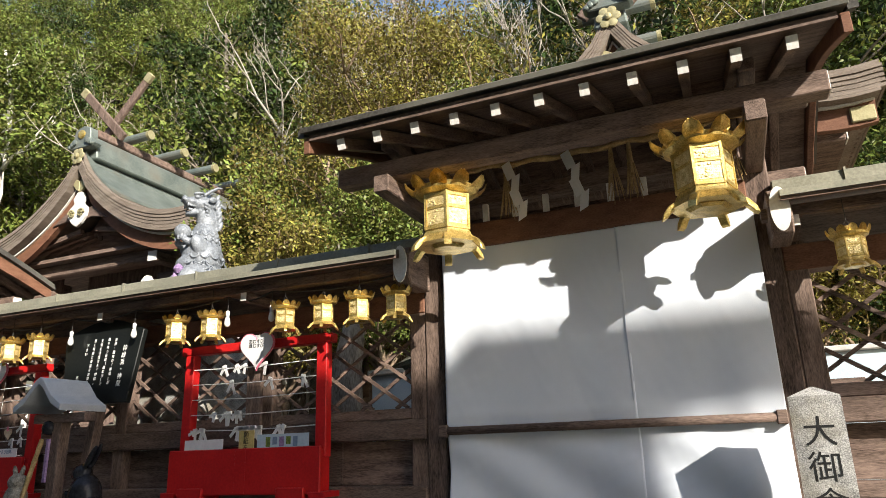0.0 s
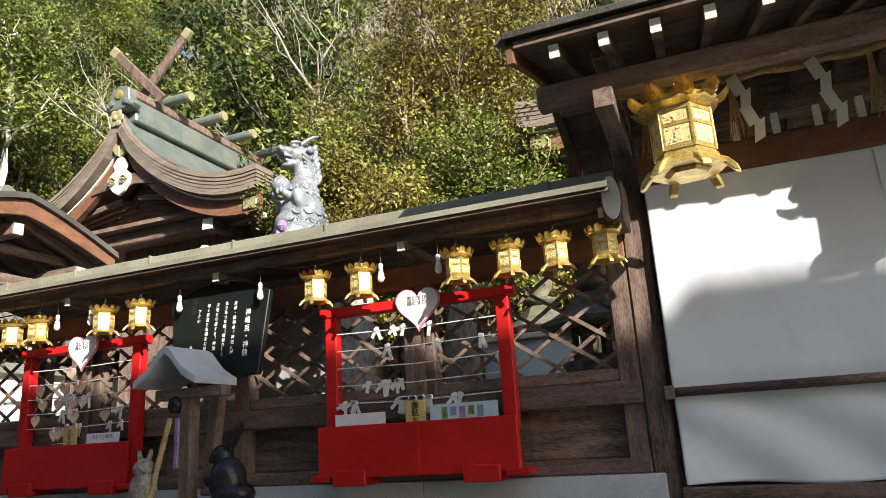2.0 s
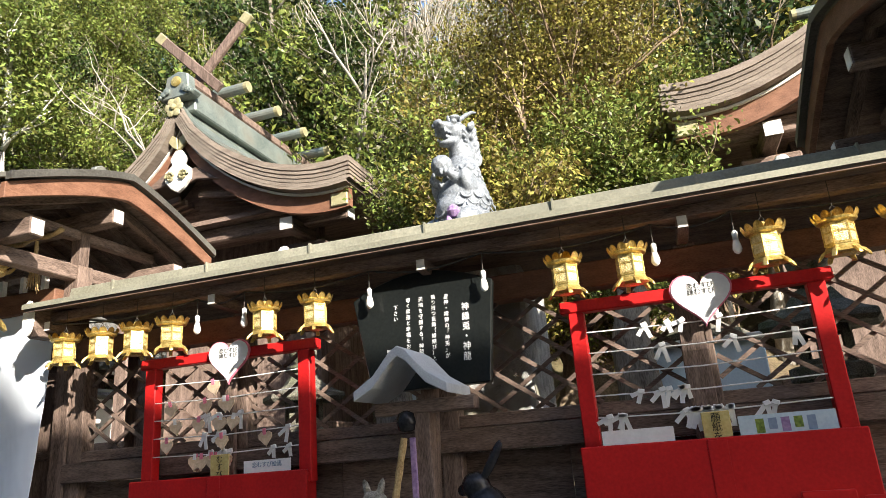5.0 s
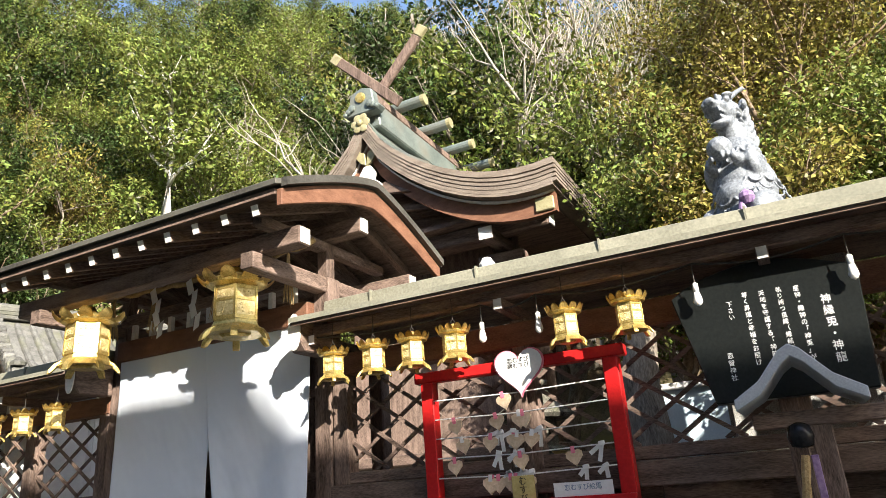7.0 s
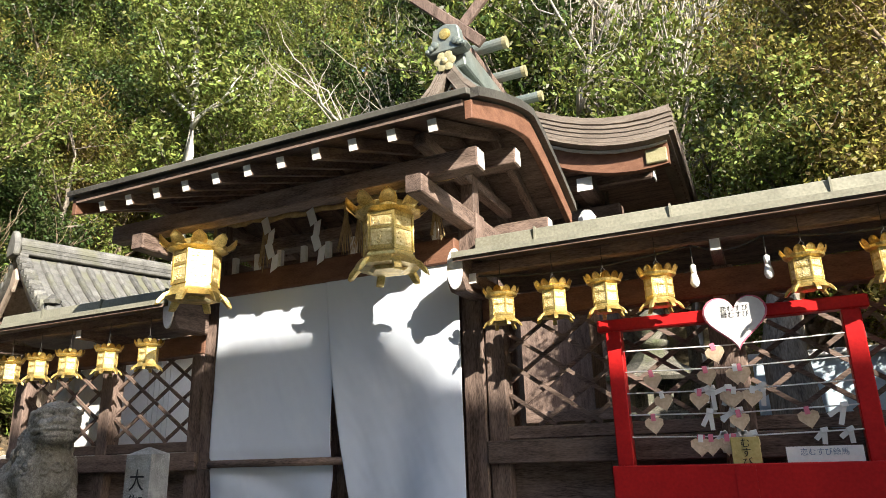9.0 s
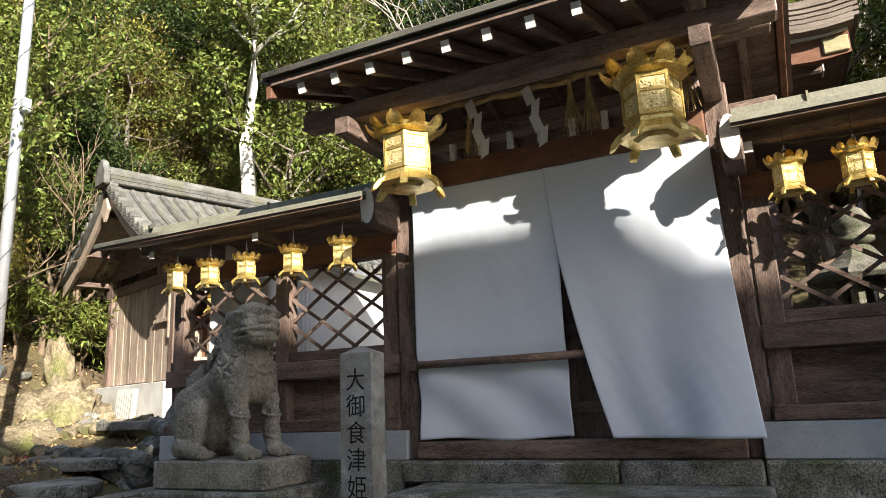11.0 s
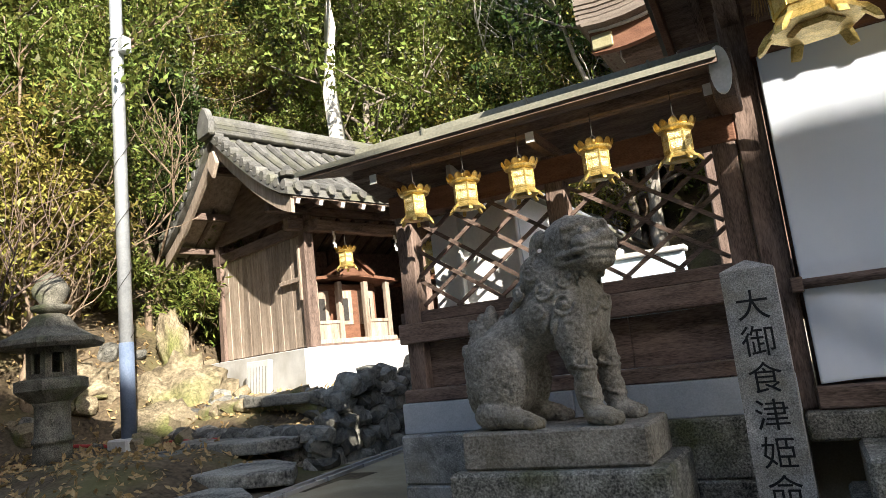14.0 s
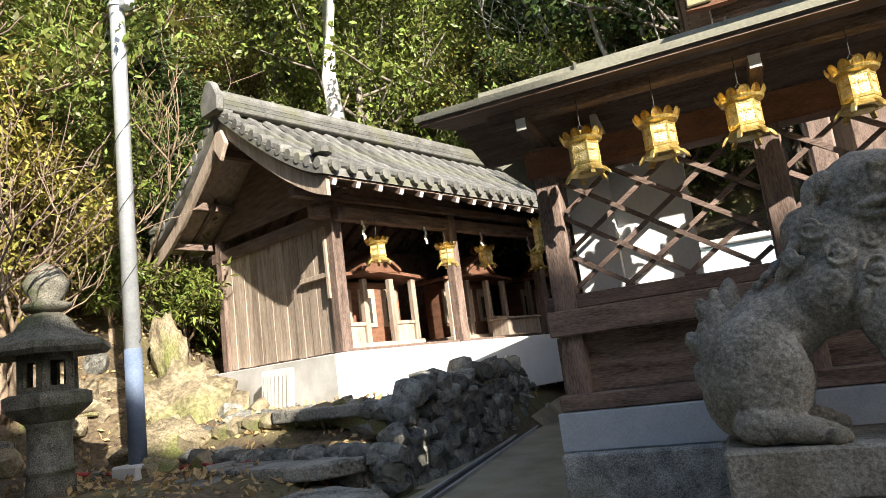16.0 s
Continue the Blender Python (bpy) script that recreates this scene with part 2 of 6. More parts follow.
def rod(p0, p1, r0, r1=None, n=8, bm=None):
    """A tapered round bar from p0 to p1."""
    bm = bm or bmesh.new()
    r1 = r0 if r1 is None else r1
    p0, p1 = Vector(p0), Vector(p1)
    d = p1 - p0
    m = Matrix.Translation((p0 + p1) / 2) @ d.to_track_quat("Z", "Y").to_matrix().to_4x4()
    bmesh.ops.create_cone(bm, cap_ends=True, segments=n, radius1=r0, radius2=r1, depth=d.length, matrix=m)
    return bm


def tube(points, radii, n=8, bm=None):
    """A bent round bar through points."""
    bm = bm or bmesh.new()
    rings = []
    for i, p in enumerate(points):
        p = Vector(p)
        d = Vector(points[min(i + 1, len(points) - 1)]) - Vector(points[max(i - 1, 0)])
        q = d.to_track_quat("Z", "Y").to_matrix()
        r = radii[i] if isinstance(radii, (list, tuple)) else radii
        rings.append([bm.verts.new(p + q @ Vector((r * math.cos(a * 2 * math.pi / n), r * math.sin(a * 2 * math.pi / n), 0))) for a in range(n)])
    for a, b in zip(rings, rings[1:]):
        for i in range(n):
            bm.faces.new((a[i], a[(i + 1) % n], b[(i + 1) % n], b[i]))
    bm.faces.new(rings[0][::-1])
    bm.faces.new(rings[-1])
    return bm


def lathe(profile, n=24, bm=None, turn=0.0):
    """A turned body from (radius, height) pairs."""
    bm = bm or bmesh.new()
    rings = [[bm.verts.new((max(r, 0.0005) * math.cos(turn + a * 2 * math.pi / n), max(r, 0.0005) * math.sin(turn + a * 2 * math.pi / n), z)) for a in range(n)] for r, z in profile]
    for a, b in zip(rings, rings[1:]):
        for i in range(n):
            bm.faces.new((a[i], a[(i + 1) % n], b[(i + 1) % n], b[i]))
    bm.faces.new(rings[0][::-1])
    bm.faces.new(rings[-1])
    return bm


def prism(outline, depth, axis="y", b=0.0):
    """A plate cut to an outline in the x-z plane (axis y) or the y-z plane (axis x), depth thick."""
    bm = bmesh.new()
    if axis == "y":
        vs = [bm.verts.new((u, 0, v)) for u, v in outline]
        step = (0, depth, 0)
    else:
        vs = [bm.verts.new((0, u, v)) for u, v in outline]
        step = (depth, 0, 0)
    f = bm.faces.new(vs)
    r = bmesh.ops.extrude_face_region(bm, geom=[f])
    bmesh.ops.translate(bm, vec=step, verts=[v for v in r["geom"] if isinstance(v, bmesh.types.BMVert)])
    if b:
        bevel(bm, b)
    return bm


def moved(bm, m):
    bm.transform(m)
    return bm


def writing(name, text, size, mat, parent, m, line=1.0, thick=0.0008):
    """Letters as a thin mesh; m is their pose under the parent (reading along +x, up +y)."""
    cu = bpy.data.curves.new(name, "FONT")
    cu.body, cu.size, cu.align_x, cu.align_y, cu.extrude, cu.space_line = text, size, "CENTER", "CENTER", thick, line
    tmp = new("tmp", cu)
    me = bpy.data.meshes.new_from_object(tmp.evaluated_get(bpy.context.evaluated_depsgraph_get()))
    bpy.data.objects.remove(tmp)
    me.materials.clear()
    me.materials.append(mat)
    ob = new(name, me)
    ob.parent = parent
    ob.matrix_local = m
    return ob


FRONT = pose(0, 0, 0, 90, 0, 0)

# ---- ground ----
def smooth_step(a, b, v):
    t = min(max((v - a) / (b - a), 0), 1)
    return t * t * (3 - 2 * t)


def ground_height(x, y):
    z = 0.5 * smooth_step(8.5, 13.2, -x)
    z += 0.3 * smooth_step(13.9, 15.0, -x) * smooth_step(2.2, 4.2, y)
    z += 0.40 * smooth_step(14.2, 14.6, -x + 0.06 * (y - 5)) * smooth_step(5.6, 6.5, y) * smooth_step(30, 6.5, y)
    inside = smooth_step(4.06, 4.2, y) * smooth_step(-12.1, -11.98, x)
    z += (1.02 - z) * inside
    z += 0.95 * max(0, -17.7 - x - 0.25 * max(0, 6 - y)) * smooth_step(-30, -2, y)
    z += 0.72 * max(0, y - (11.3 if x > -13 else 13.5))
    if x < -13 and y > 8:
        z += 0.55 * smooth_step(17.2, 18.5, -x) * (y - 8) * 0.3
    n = noise.noise(Vector((x * 0.9, y * 0.9, 0.3))) + 0.5 * noise.noise(Vector((x * 2.6, y * 2.6, 1.3)))
    rough = smooth_step(14.2, 17.5, -x) * 0.16 + smooth_step(11, 14, y) * 0.5
    return min(z, 25) + n * rough


def grid_axis(lo, hi, fine_lo, fine_hi, fine, coarse):
    v = list(np.arange(fine_lo, fine_hi, fine))
    a = fine_lo
    left, right, step = [], [], fine
    while a > lo:
        step = min(step * 1.35, coarse)
        a -= step
        left.append(a)
    a, step = fine_hi, fine
    while a < hi:
        right.append(a)
        step = min(step * 1.35, coarse)
        a += step
    return left[::-1] + v + right


def make_ground():
    xs = grid_axis(-320, 320, -20, 3, 0.16, 22)
    ys = grid_axis(-320, 320, -2, 13, 0.16, 22)
    verts = [(x, y, ground_height(x, y)) for y in ys for x in xs]
    w = len(xs)
    faces = [(j * w + i, j * w + i + 1, j * w + w + i + 1, j * w + w + i) for j in range(len(ys) - 1) for i in range(w - 1)]
    me = bpy.data.meshes.new("ground")
    me.from_pydata(verts, [], faces)
    me.materials.append(EARTH)
    me.materials.append(SAND)
    idx = []
    for a, b, c, d in faces:
        x, y = verts[a][0], verts[a][1]
        idx.append(1 if x > -13.9 - 0.04 * (y - 5) and y < 11 and x < 40 and y > -40 and not (y < 5 and x < -13.2 - 0.28 * (5 - y)) else 0)
    me.polygons.foreach_set("material_index", idx)
    me.polygons.foreach_set("use_smooth", [True] * len(faces))
    return tagged(new("ground", me), "earth hillside and sandy shrine path", "ground", kind="structure")


make_ground()

# ---- gates, fences and shrine buildings ----
GATES = (-8.58, -0.22)
EAVE_Y, EAVE_Z, RIDGE_Y, RIDGE_Z = 3.03, 3.46, 4.09, 3.835


def gate(cx, open_curtain):
    g = thing("shrine_gate", "weathered brown timber shrine gate with white painted rafter ends", "gate", pose(cx, 0, 0), "gates of the fence")
    W = 1.63
    for s in (-1, 1):
        part("post", box(s * 1.13 - 0.075, s * 1.13 + 0.075, 4.03, 4.18, 0.92, 3.2, 0.01), WOOD_V, g)
        part("rear_post", box(s * 1.13 - 0.065, s * 1.13 + 0.065, 4.75, 4.88, 0.92, 3.25, 0.01), WOOD_V, g)
        arm = part("bracket_arm", box(s * 1.13 - 0.055, s * 1.13 + 0.055, 3.22, 4.95, 3.08, 3.2, 0.008), WOOD_Y, g)
        part("end_cap", box(s * 1.13 - 0.05, s * 1.13 + 0.05, 3.212, 3.218, 3.085, 3.195, 0), WOOD_Y, arm)
        nose = part("beam_nose", prism([(3.63, 2.62), (3.63, 2.76), (3.68, 2.83), (4.0, 2.83), (4.0, 2.56), (3.68, 2.56)], 0.12, "x", 0.01), WOOD_Y, g)
        nose.location.x = s * 1.2 - 0.06
        cap = part("end_cap", moved(lathe([(0.07, 0), (0.07, 0.012)], 20), Matrix.Translation((s * 1.2, 3.618, 2.695)) @ Matrix.Diagonal((0.75, 1, 1.9, 1)) @ pose(0, 0, 0, -90)), WHITE_END, g, "white painted rounded beam end")
        top = [(EAVE_Y - 0.02 + (2 * RIDGE_Y - 2 * EAVE_Y + 0.04) * i / 16, EAVE_Z + 0.01 + (RIDGE_Z - EAVE_Z) * (1 - abs(i / 8 - 1) ** 1.25)) for i in range(17)]
        part("bargeboard", prism(top + [(y, z - 0.115 - 0.04 * (1 - abs(k / 8 - 1))) for k, (y, z) in enumerate(top)][::-1], 0.045, "x", 0.004), WARMWOOD, g).location.x = s * (W - 0.05) - 0.02
        part("verge_strip", prism([(y, z + 0.07) for y, z in top] + [(y, z + 0.012) for y, z in top][::-1], 0.05, "x"), DARKSHEET, g).location.x = s * (W - 0.005) - 0.025
        for y, z in ((3.36, 3.27), (4.09, 3.57), (4.82, 3.27)):
            part("end_cap", box(s * (W - 0.12) - 0.004, s * (W - 0.12) + 0.004, y - 0.05, y + 0.05, z - 0.055, z + 0.055, 0), WHITE_END, g, "white painted purlin end")
        part("strut", box(s * 1.13 - 0.05, s * 1.13 + 0.05, 4.05, 4.15, 3.2, 3.5, 0.008), WOOD_V, g)
        part("tie_beam", box(s * 1.13 - 0.045, s * 1.13 + 0.045, 3.3, 4.9, 3.42, 3.5, 0.008), WOOD_Y, g)
    for y, z in ((3.36, 3.27), (4.09, 3.57), (4.82, 3.27)):
        part("purlin", box(-W + 0.12, W - 0.12, y - 0.06, y + 0.06, z - 0.065, z + 0.065, 0.008), WOOD, g)
    part("lintel", box(-1.06, 1.06, 3.95, 4.12, 2.84, 3.02, 0.008), WARMWOOD, g)
    part("head_beam", box(-1.06, 1.06, 3.97, 4.12, 3.162, 3.26, 0.008), WOOD, g)
    for i in range(9):
        part("transom_bar", box(-0.9 + i * 0.225 - 0.02, -0.9 + i * 0.225 + 0.02, 3.975, 4.015, 3.022, 3.16, 0), WHITE_END, g)
    part("sill", box(-1.06, 1.06, 3.98, 4.16, 0.92, 1.04, 0.01), WOOD, g)
    for s in (-1, 1):
        leaf = part("door_leaf", box(min(0.01 * s, 1.05 * s), max(0.01 * s, 1.05 * s), 4.13, 4.17, 1.04, 2.94, 0.004), WOOD_V, g)
        for z in (1.2, 1.7, 2.3):
            part("door_rail", box(min(0.03 * s, 1.03 * s), max(0.03 * s, 1.03 * s), 4.105, 4.13, z, z + 0.07, 0.004), WOOD, leaf)
    # rafters with white ends
    for side in (-1, 1):
        for i in range(11):
            x = -1.34 + i * 0.268
            y0, z0 = RIDGE_Y + side * (RIDGE_Y - EAVE_Y - 0.03), EAVE_Z - 0.06
            d = Vector((0, RIDGE_Y - y0, RIDGE_Z - 0.06 - z0))
            ang = math.degrees(math.atan2(d.z, abs(d.y)))
            m = Matrix.Translation((x, y0, z0)) @ (pose(0, 0, 0, ang) if side < 0 else pose(0, 0, 0, 0, 0, 180) @ pose(0, 0, 0, ang))
            if i == 0 and side < 0:
                raf = part("rafter", box(-0.03, 0.03, 0, d.length, -0.04, 0.035, 0.004), WOOD_Y, g)
                raf.matrix_local = m
                end = part("rafter_end", box(-0.028, 0.028, -0.004, -0.0005, -0.038, 0.033, 0), WHITE_END, raf)
            else:
                r = share("rafter", raf, g, m)
                share("rafter_end", end, r, Matrix())
    # roof boards and covering
    for side in (-1, 1):
        ye = RIDGE_Y + side * (RIDGE_Y - EAVE_Y + 0.03)
        part("roof_deck", prism([(ye, EAVE_Z - 0.02), (RIDGE_Y, RIDGE_Z - 0.02), (RIDGE_Y, RIDGE_Z + 0.02), (ye, EAVE_Z + 0.02)], 2 * W - 0.16, "x"), WOOD, g).location.x = -W + 0.08
        part("roof_covering", prism([(ye + side * 0.04, EAVE_Z + 0.024), (RIDGE_Y, RIDGE_Z + 0.024), (RIDGE_Y, RIDGE_Z + 0.075), (ye + side * 0.05, EAVE_Z + 0.06)], 2 * W - 0.06, "x", 0.004), DARKSHEET, g).location.x = -W + 0.03
    part("ridge_cap", prism([(RIDGE_Y - 0.12, RIDGE_Z + 0.03), (RIDGE_Y - 0.09, RIDGE_Z + 0.12), (RIDGE_Y + 0.09, RIDGE_Z + 0.12), (RIDGE_Y + 0.12, RIDGE_Z + 0.03)], 2 * W - 0.75, "x", 0.01), COPPER, g).location.x = -W + 0.375
    for s in (-1, 1):
        end = part("ridge_end", prism([(RIDGE_Y - 0.2, RIDGE_Z + 0.03), (RIDGE_Y - 0.17, RIDGE_Z + 0.1), (RIDGE_Y - 0.1, RIDGE_Z + 0.13), (RIDGE_Y - 0.07, RIDGE_Z + 0.2), (RIDGE_Y, RIDGE_Z + 0.23), (RIDGE_Y + 0.07, RIDGE_Z + 0.2), (RIDGE_Y + 0.1, RIDGE_Z + 0.13), (RIDGE_Y + 0.17, RIDGE_Z + 0.1), (RIDGE_Y + 0.2, RIDGE_Z + 0.03)], 0.06, "x", 0.008), COPPER, g)
        end.location.x = s * (W - 0.345) - 0.03
    # rail across the opening
    curtain(cx, open_curtain)
    rail = thing("curtain_rail", "round brown wooden rail across the curtain", "rail", pose(cx, 3.965, 1.565))
    part("bar", rod((-1.04, 0, 0), (0.2 if open_curtain else 1.06, 0, 0), 0.027, n=12), WOOD, rail, smooth=True)
    for s in (-1,) if open_curtain else (-1, 1):
        part("bracket", box(s * 1.05 - 0.03, s * 1.05 + 0.03, -0.03, 0.06, -0.04, 0.04, 0.006), WOOD, rail)
    rope_festoon(cx)
    for k, lx in enumerate((-0.76, 0.83)):
        lantern(pose(cx + lx, 3.44, 2.76, 0, 0, 12 if lx > 0 else -8), True)


def curtain(cx, open_curtain):
    c = thing("curtain", "white cotton curtain hung in the gate", "curtain", pose(cx, 0, 0), "gate curtains")
    spans = ((-1.03, 0.06, 0.0), (0.0, 1.07, 1.0)) if open_curtain else ((-1.03, 0.25, 0.0), (0.23, 1.08, 0.0))
    for k, (a, b, swing) in enumerate(spans):
        nx, nz = 90, 96
        verts, faces = [], []
        for j in range(nz + 1):
            v = j / nz
            for i in range(nx + 1):
                u = i / nx
                x = a + (b - a) * u
                z = 2.85 - 1.8 * v
                y = 3.985 - 0.005 * k - 0.006 * v * math.sin(u * 13 + k * 2 + v * 2) - 0.014 * v * math.sin(u * 6.3 + 1.5 + k) - 0.008 * noise.noise(Vector((x * 5, z * 3, k))) - 0.0015 * noise.noise(Vector((x * 16 + z * 6, z * 7, k + 3))) - 0.002 * v * noise.noise(Vector((x * 9 - z * 14, z * 10, k)))
                if swing:
                    x += (0.33 - 0.23 * u) * v ** 1.6
                    y -= 0.18 * v ** 1.8 * (0.4 + u) + 0.02 * v * math.sin(u * 7 + v * 3) + 0.005 * v * v * math.sin(u * 19 + 1)
                else:
                    y = min(y, 3.99)
                    if z < 1.66:
                        y += 0.03 * min(1, (1.66 - z) * 6)
                    if z < 1.6:
                        y -= 0.014 * math.sin((x + cx) * 9 + z * 12) * min(1, (1.6 - z) * 5)
                    z += 0.01 * v * math.sin(u * 8)
                verts.append((x, y, z))
        w = nx + 1
        faces = [(j * w + i, j * w + i + 1, j * w + w + i + 1, j * w + w + i) for j in range(nz) for i in range(nx)]
        me = bpy.data.meshes.new("cloth_panel")
        me.from_pydata(verts, [], faces)
        me.materials.append(CLOTH)
        me.polygons.foreach_set("use_smooth", [True] * len(faces))
        p = new("cloth_panel", me)
        p.parent = c
        p["label"] = "swung aside white cloth panel" if swing else "hanging white cloth panel"
        so = p.modifiers.new("thickness", "SOLIDIFY")
        so.thickness = 0.003


def rope_festoon(cx):
    r = thing("sacred_rope", "straw rope with white zigzag paper streamers and tassels", "rope", pose(cx, 3.8, 0))
    pts = [(-1.25 + 2.5 * i / 30, 0.0, 3.42 - 0.07 * math.sin(math.pi * i / 30) ** 0.8 + 0.012 * math.sin(i * 1.7)) for i in range(31)]
    part("rope", tube(pts, [0.022 + 0.004 * math.sin(i * 2.1) for i in range(31)], 8), STRAW, r, smooth=True)
    for k, x in enumerate((-0.44, -0.02)):
        out = []
        w, h = 0.06, 0.1
        for j in range(4):
            o = (j % 2) * 0.045 + j * 0.022
            lean = 0.04 if j % 2 == 0 else -0.015
            bm = prism([(x + o - w / 2, 3.34 - j * h), (x + o + w / 2, 3.37 - j * h), (x + o + w / 2 + lean, 3.35 - (j + 1) * h), (x + o - w / 2 + lean, 3.32 - (j + 1) * h)], 0.002, "y")
            out.append(moved(bm, Matrix.Translation((0, 0.012 * (j % 2) - 0.03, 0))))
        part("paper_streamer", merge(*out), PAPER, r)
    for x in (-0.95, -0.45, 0.28, 0.4, 1.0):
        out = []
        for j in range(16):
            a = j * 2.399
            out.append(rod((x + 0.008 * math.cos(a), 0.008 * math.sin(a), 3.26), (x + 0.05 * math.cos(a) * (0.5 + random.random()), 0.05 * math.sin(a), 2.95 + 0.07 * random.random()), 0.005, 0.002, 4))
        out.append(rod((x, 0, 3.37), (x, 0, 3.2), 0.012, 0.02, 8))
        part("straw_tassel", merge(*out), STRAW, r)


# ---- hanging lanterns ----
MADE = {}


def lantern(m, big=False):
    """A six-sided gilt lantern hung from a hook; its base is at the pose."""
    key = "big" if big else "small"
    k = 1.0 if big else 0.46
    if key in MADE:
        return copy_thing(MADE[key], m)
    e = thing("hanging_lantern", "large gilt bronze hexagonal lantern with a lotus petal crown" if big else "small gilt hexagonal lantern with a lotus petal crown", "lantern", m, "gate lanterns" if big else "fence lanterns")
    R, H = 0.168 * k, 0.265 * k
    part("foot_ring", lathe([(0.10 * k, -0.075 * k), (0.125 * k, -0.06 * k), (0.10 * k, -0.02 * k), (0.15 * k, 0.0)], 6), GOLD, e)
    skirt = part("flared_skirt", lathe([(0.22 * k, -0.055 * k), (0.2 * k, -0.03 * k), (0.175 * k, 0.0), (0.168 * k, 0.02 * k)], 6), GOLD, e)
    for i in range(6):
        a = (i + 0.0) * math.pi / 3
        leg = prism([(0.16 * k, 0.0), (0.215 * k, -0.03 * k), (0.25 * k, -0.075 * k), (0.262 * k, -0.115 * k), (0.235 * k, -0.105 * k), (0.2 * k, -0.065 * k), (0.14 * k, -0.03 * k)], 0.05 * k, "y", 0.004 * k)
        leg.transform(pose(0, 0, 0, 0, 0, math.degrees(a)) @ Matrix.Translation((0, -0.025 * k, 0)))
        part("curled_foot", leg, GOLD, e)
    part("body", lathe([(R * 0.95, 0.015 * k), (R * 0.95, 0.02 * k + H)], 6), GOLD, e)
    for i in range(6):
        a = math.radians(30 + 60 * i)
        w = R * 0.5
        d = R * 0.95 * math.cos(math.pi / 6)
        mm = pose(0, 0, 0, 0, 0, math.degrees(a) + 90)
        frame_parts = [box(-w * 0.92, w * 0.92, -d - 0.006 * k, -d, z0, z1, 0) for z0, z1 in ((0.035 * k, 0.06 * k), (0.17 * k, 0.185 * k), (0.255 * k, 0.28 * k))]
        frame_parts += [box(s * w * 0.92 - 0.008 * k, s * w * 0.92 + 0.008 * k, -d - 0.008 * k, -d, 0.035 * k, 0.28 * k, 0) for s in (-1, 1)]
        part("panel_frame", moved(merge(*frame_parts), mm), GOLD, e)
        plates = [box(-w * 0.8, w * 0.8, -d - 0.003 * k, -d + 0.002 * k, 0.065 * k, 0.165 * k, 0), box(-w * 0.8, w * 0.8, -d - 0.003 * k, -d + 0.002 * k, 0.19 * k, 0.25 * k, 0)]
        rl = random.Random(40 + i)
        for j in range(13):
            x, z = rl.uniform(-0.68, 0.68) * w, (rl.uniform(0.078, 0.152) if j < 9 else rl.uniform(0.2, 0.24)) * k
            r = rl.uniform(0.005, 0.011) * k
            plates.append(moved(lathe([(r, 0), (r * 0.7, 0.005 * k), (r * 0.2, 0.006 * k)], 6), Matrix.Translation((x, -d - 0.003 * k, z)) @ pose(0, 0, 0, 90)))
        part("panel", moved(merge(*plates), mm), GOLD_PANEL, e)
    part("crown_rim", lathe([(R * 0.9, 0.28 * k), (R * 1.22, 0.3 * k), (R * 1.3, 0.325 * k), (R * 1.05, 0.345 * k), (R * 0.3, 0.40 * k), (R * 0.18, 0.44 * k)], 18), GOLD, e, smooth=False)
    pet = None
    count = 10 if big else 12
    for i in range(count):
        bm = bmesh.new()
        rows = [(0.165, 0.297, 0.03), (0.205, 0.306, 0.05), (0.24, 0.325, 0.057), (0.268, 0.357, 0.043), (0.278, 0.384, 0.01)]
        if not big:
            rows = [(0.15, 0.30, 0.03), (0.19, 0.315, 0.05), (0.222, 0.345, 0.057), (0.24, 0.385, 0.043), (0.245, 0.412, 0.012)]
        vs = [[bm.verts.new((r * k - 0.012 * k * (1 - abs(s)), s * w * k, z * k)) for s in (-1, -0.5, 0, 0.5, 1)] for r, z, w in rows]
        for p, q in zip(vs, vs[1:]):
            for j in range(4):
                bm.faces.new((p[j], p[j + 1], q[j + 1], q[j]))
        g2 = bmesh.ops.solidify(bm, geom=bm.faces[:], thickness=0.006 * k)
        mm = pose(0, 0, 0, 0, 0, i * 360 / count)
        if pet is None:
            pet = part("petal", bm, GOLD, e, smooth=True)
        else:
            bm.free()
            share("petal", pet, e, mm)
    part("hook", merge(tube([(0.0, 0, 0.43 * k), (0.03 * k, 0, 0.47 * k), (0.0, 0, 0.51 * k), (-0.03 * k, 0, 0.47 * k), (0, 0, 0.44 * k)], 0.006 * k, 6), rod((0, 0, 0.505 * k), (0, 0, (0.60 if big else 0.8) * k), 0.005 * k, n=6)), WIRE, e)
    MADE[key] = e
    return e


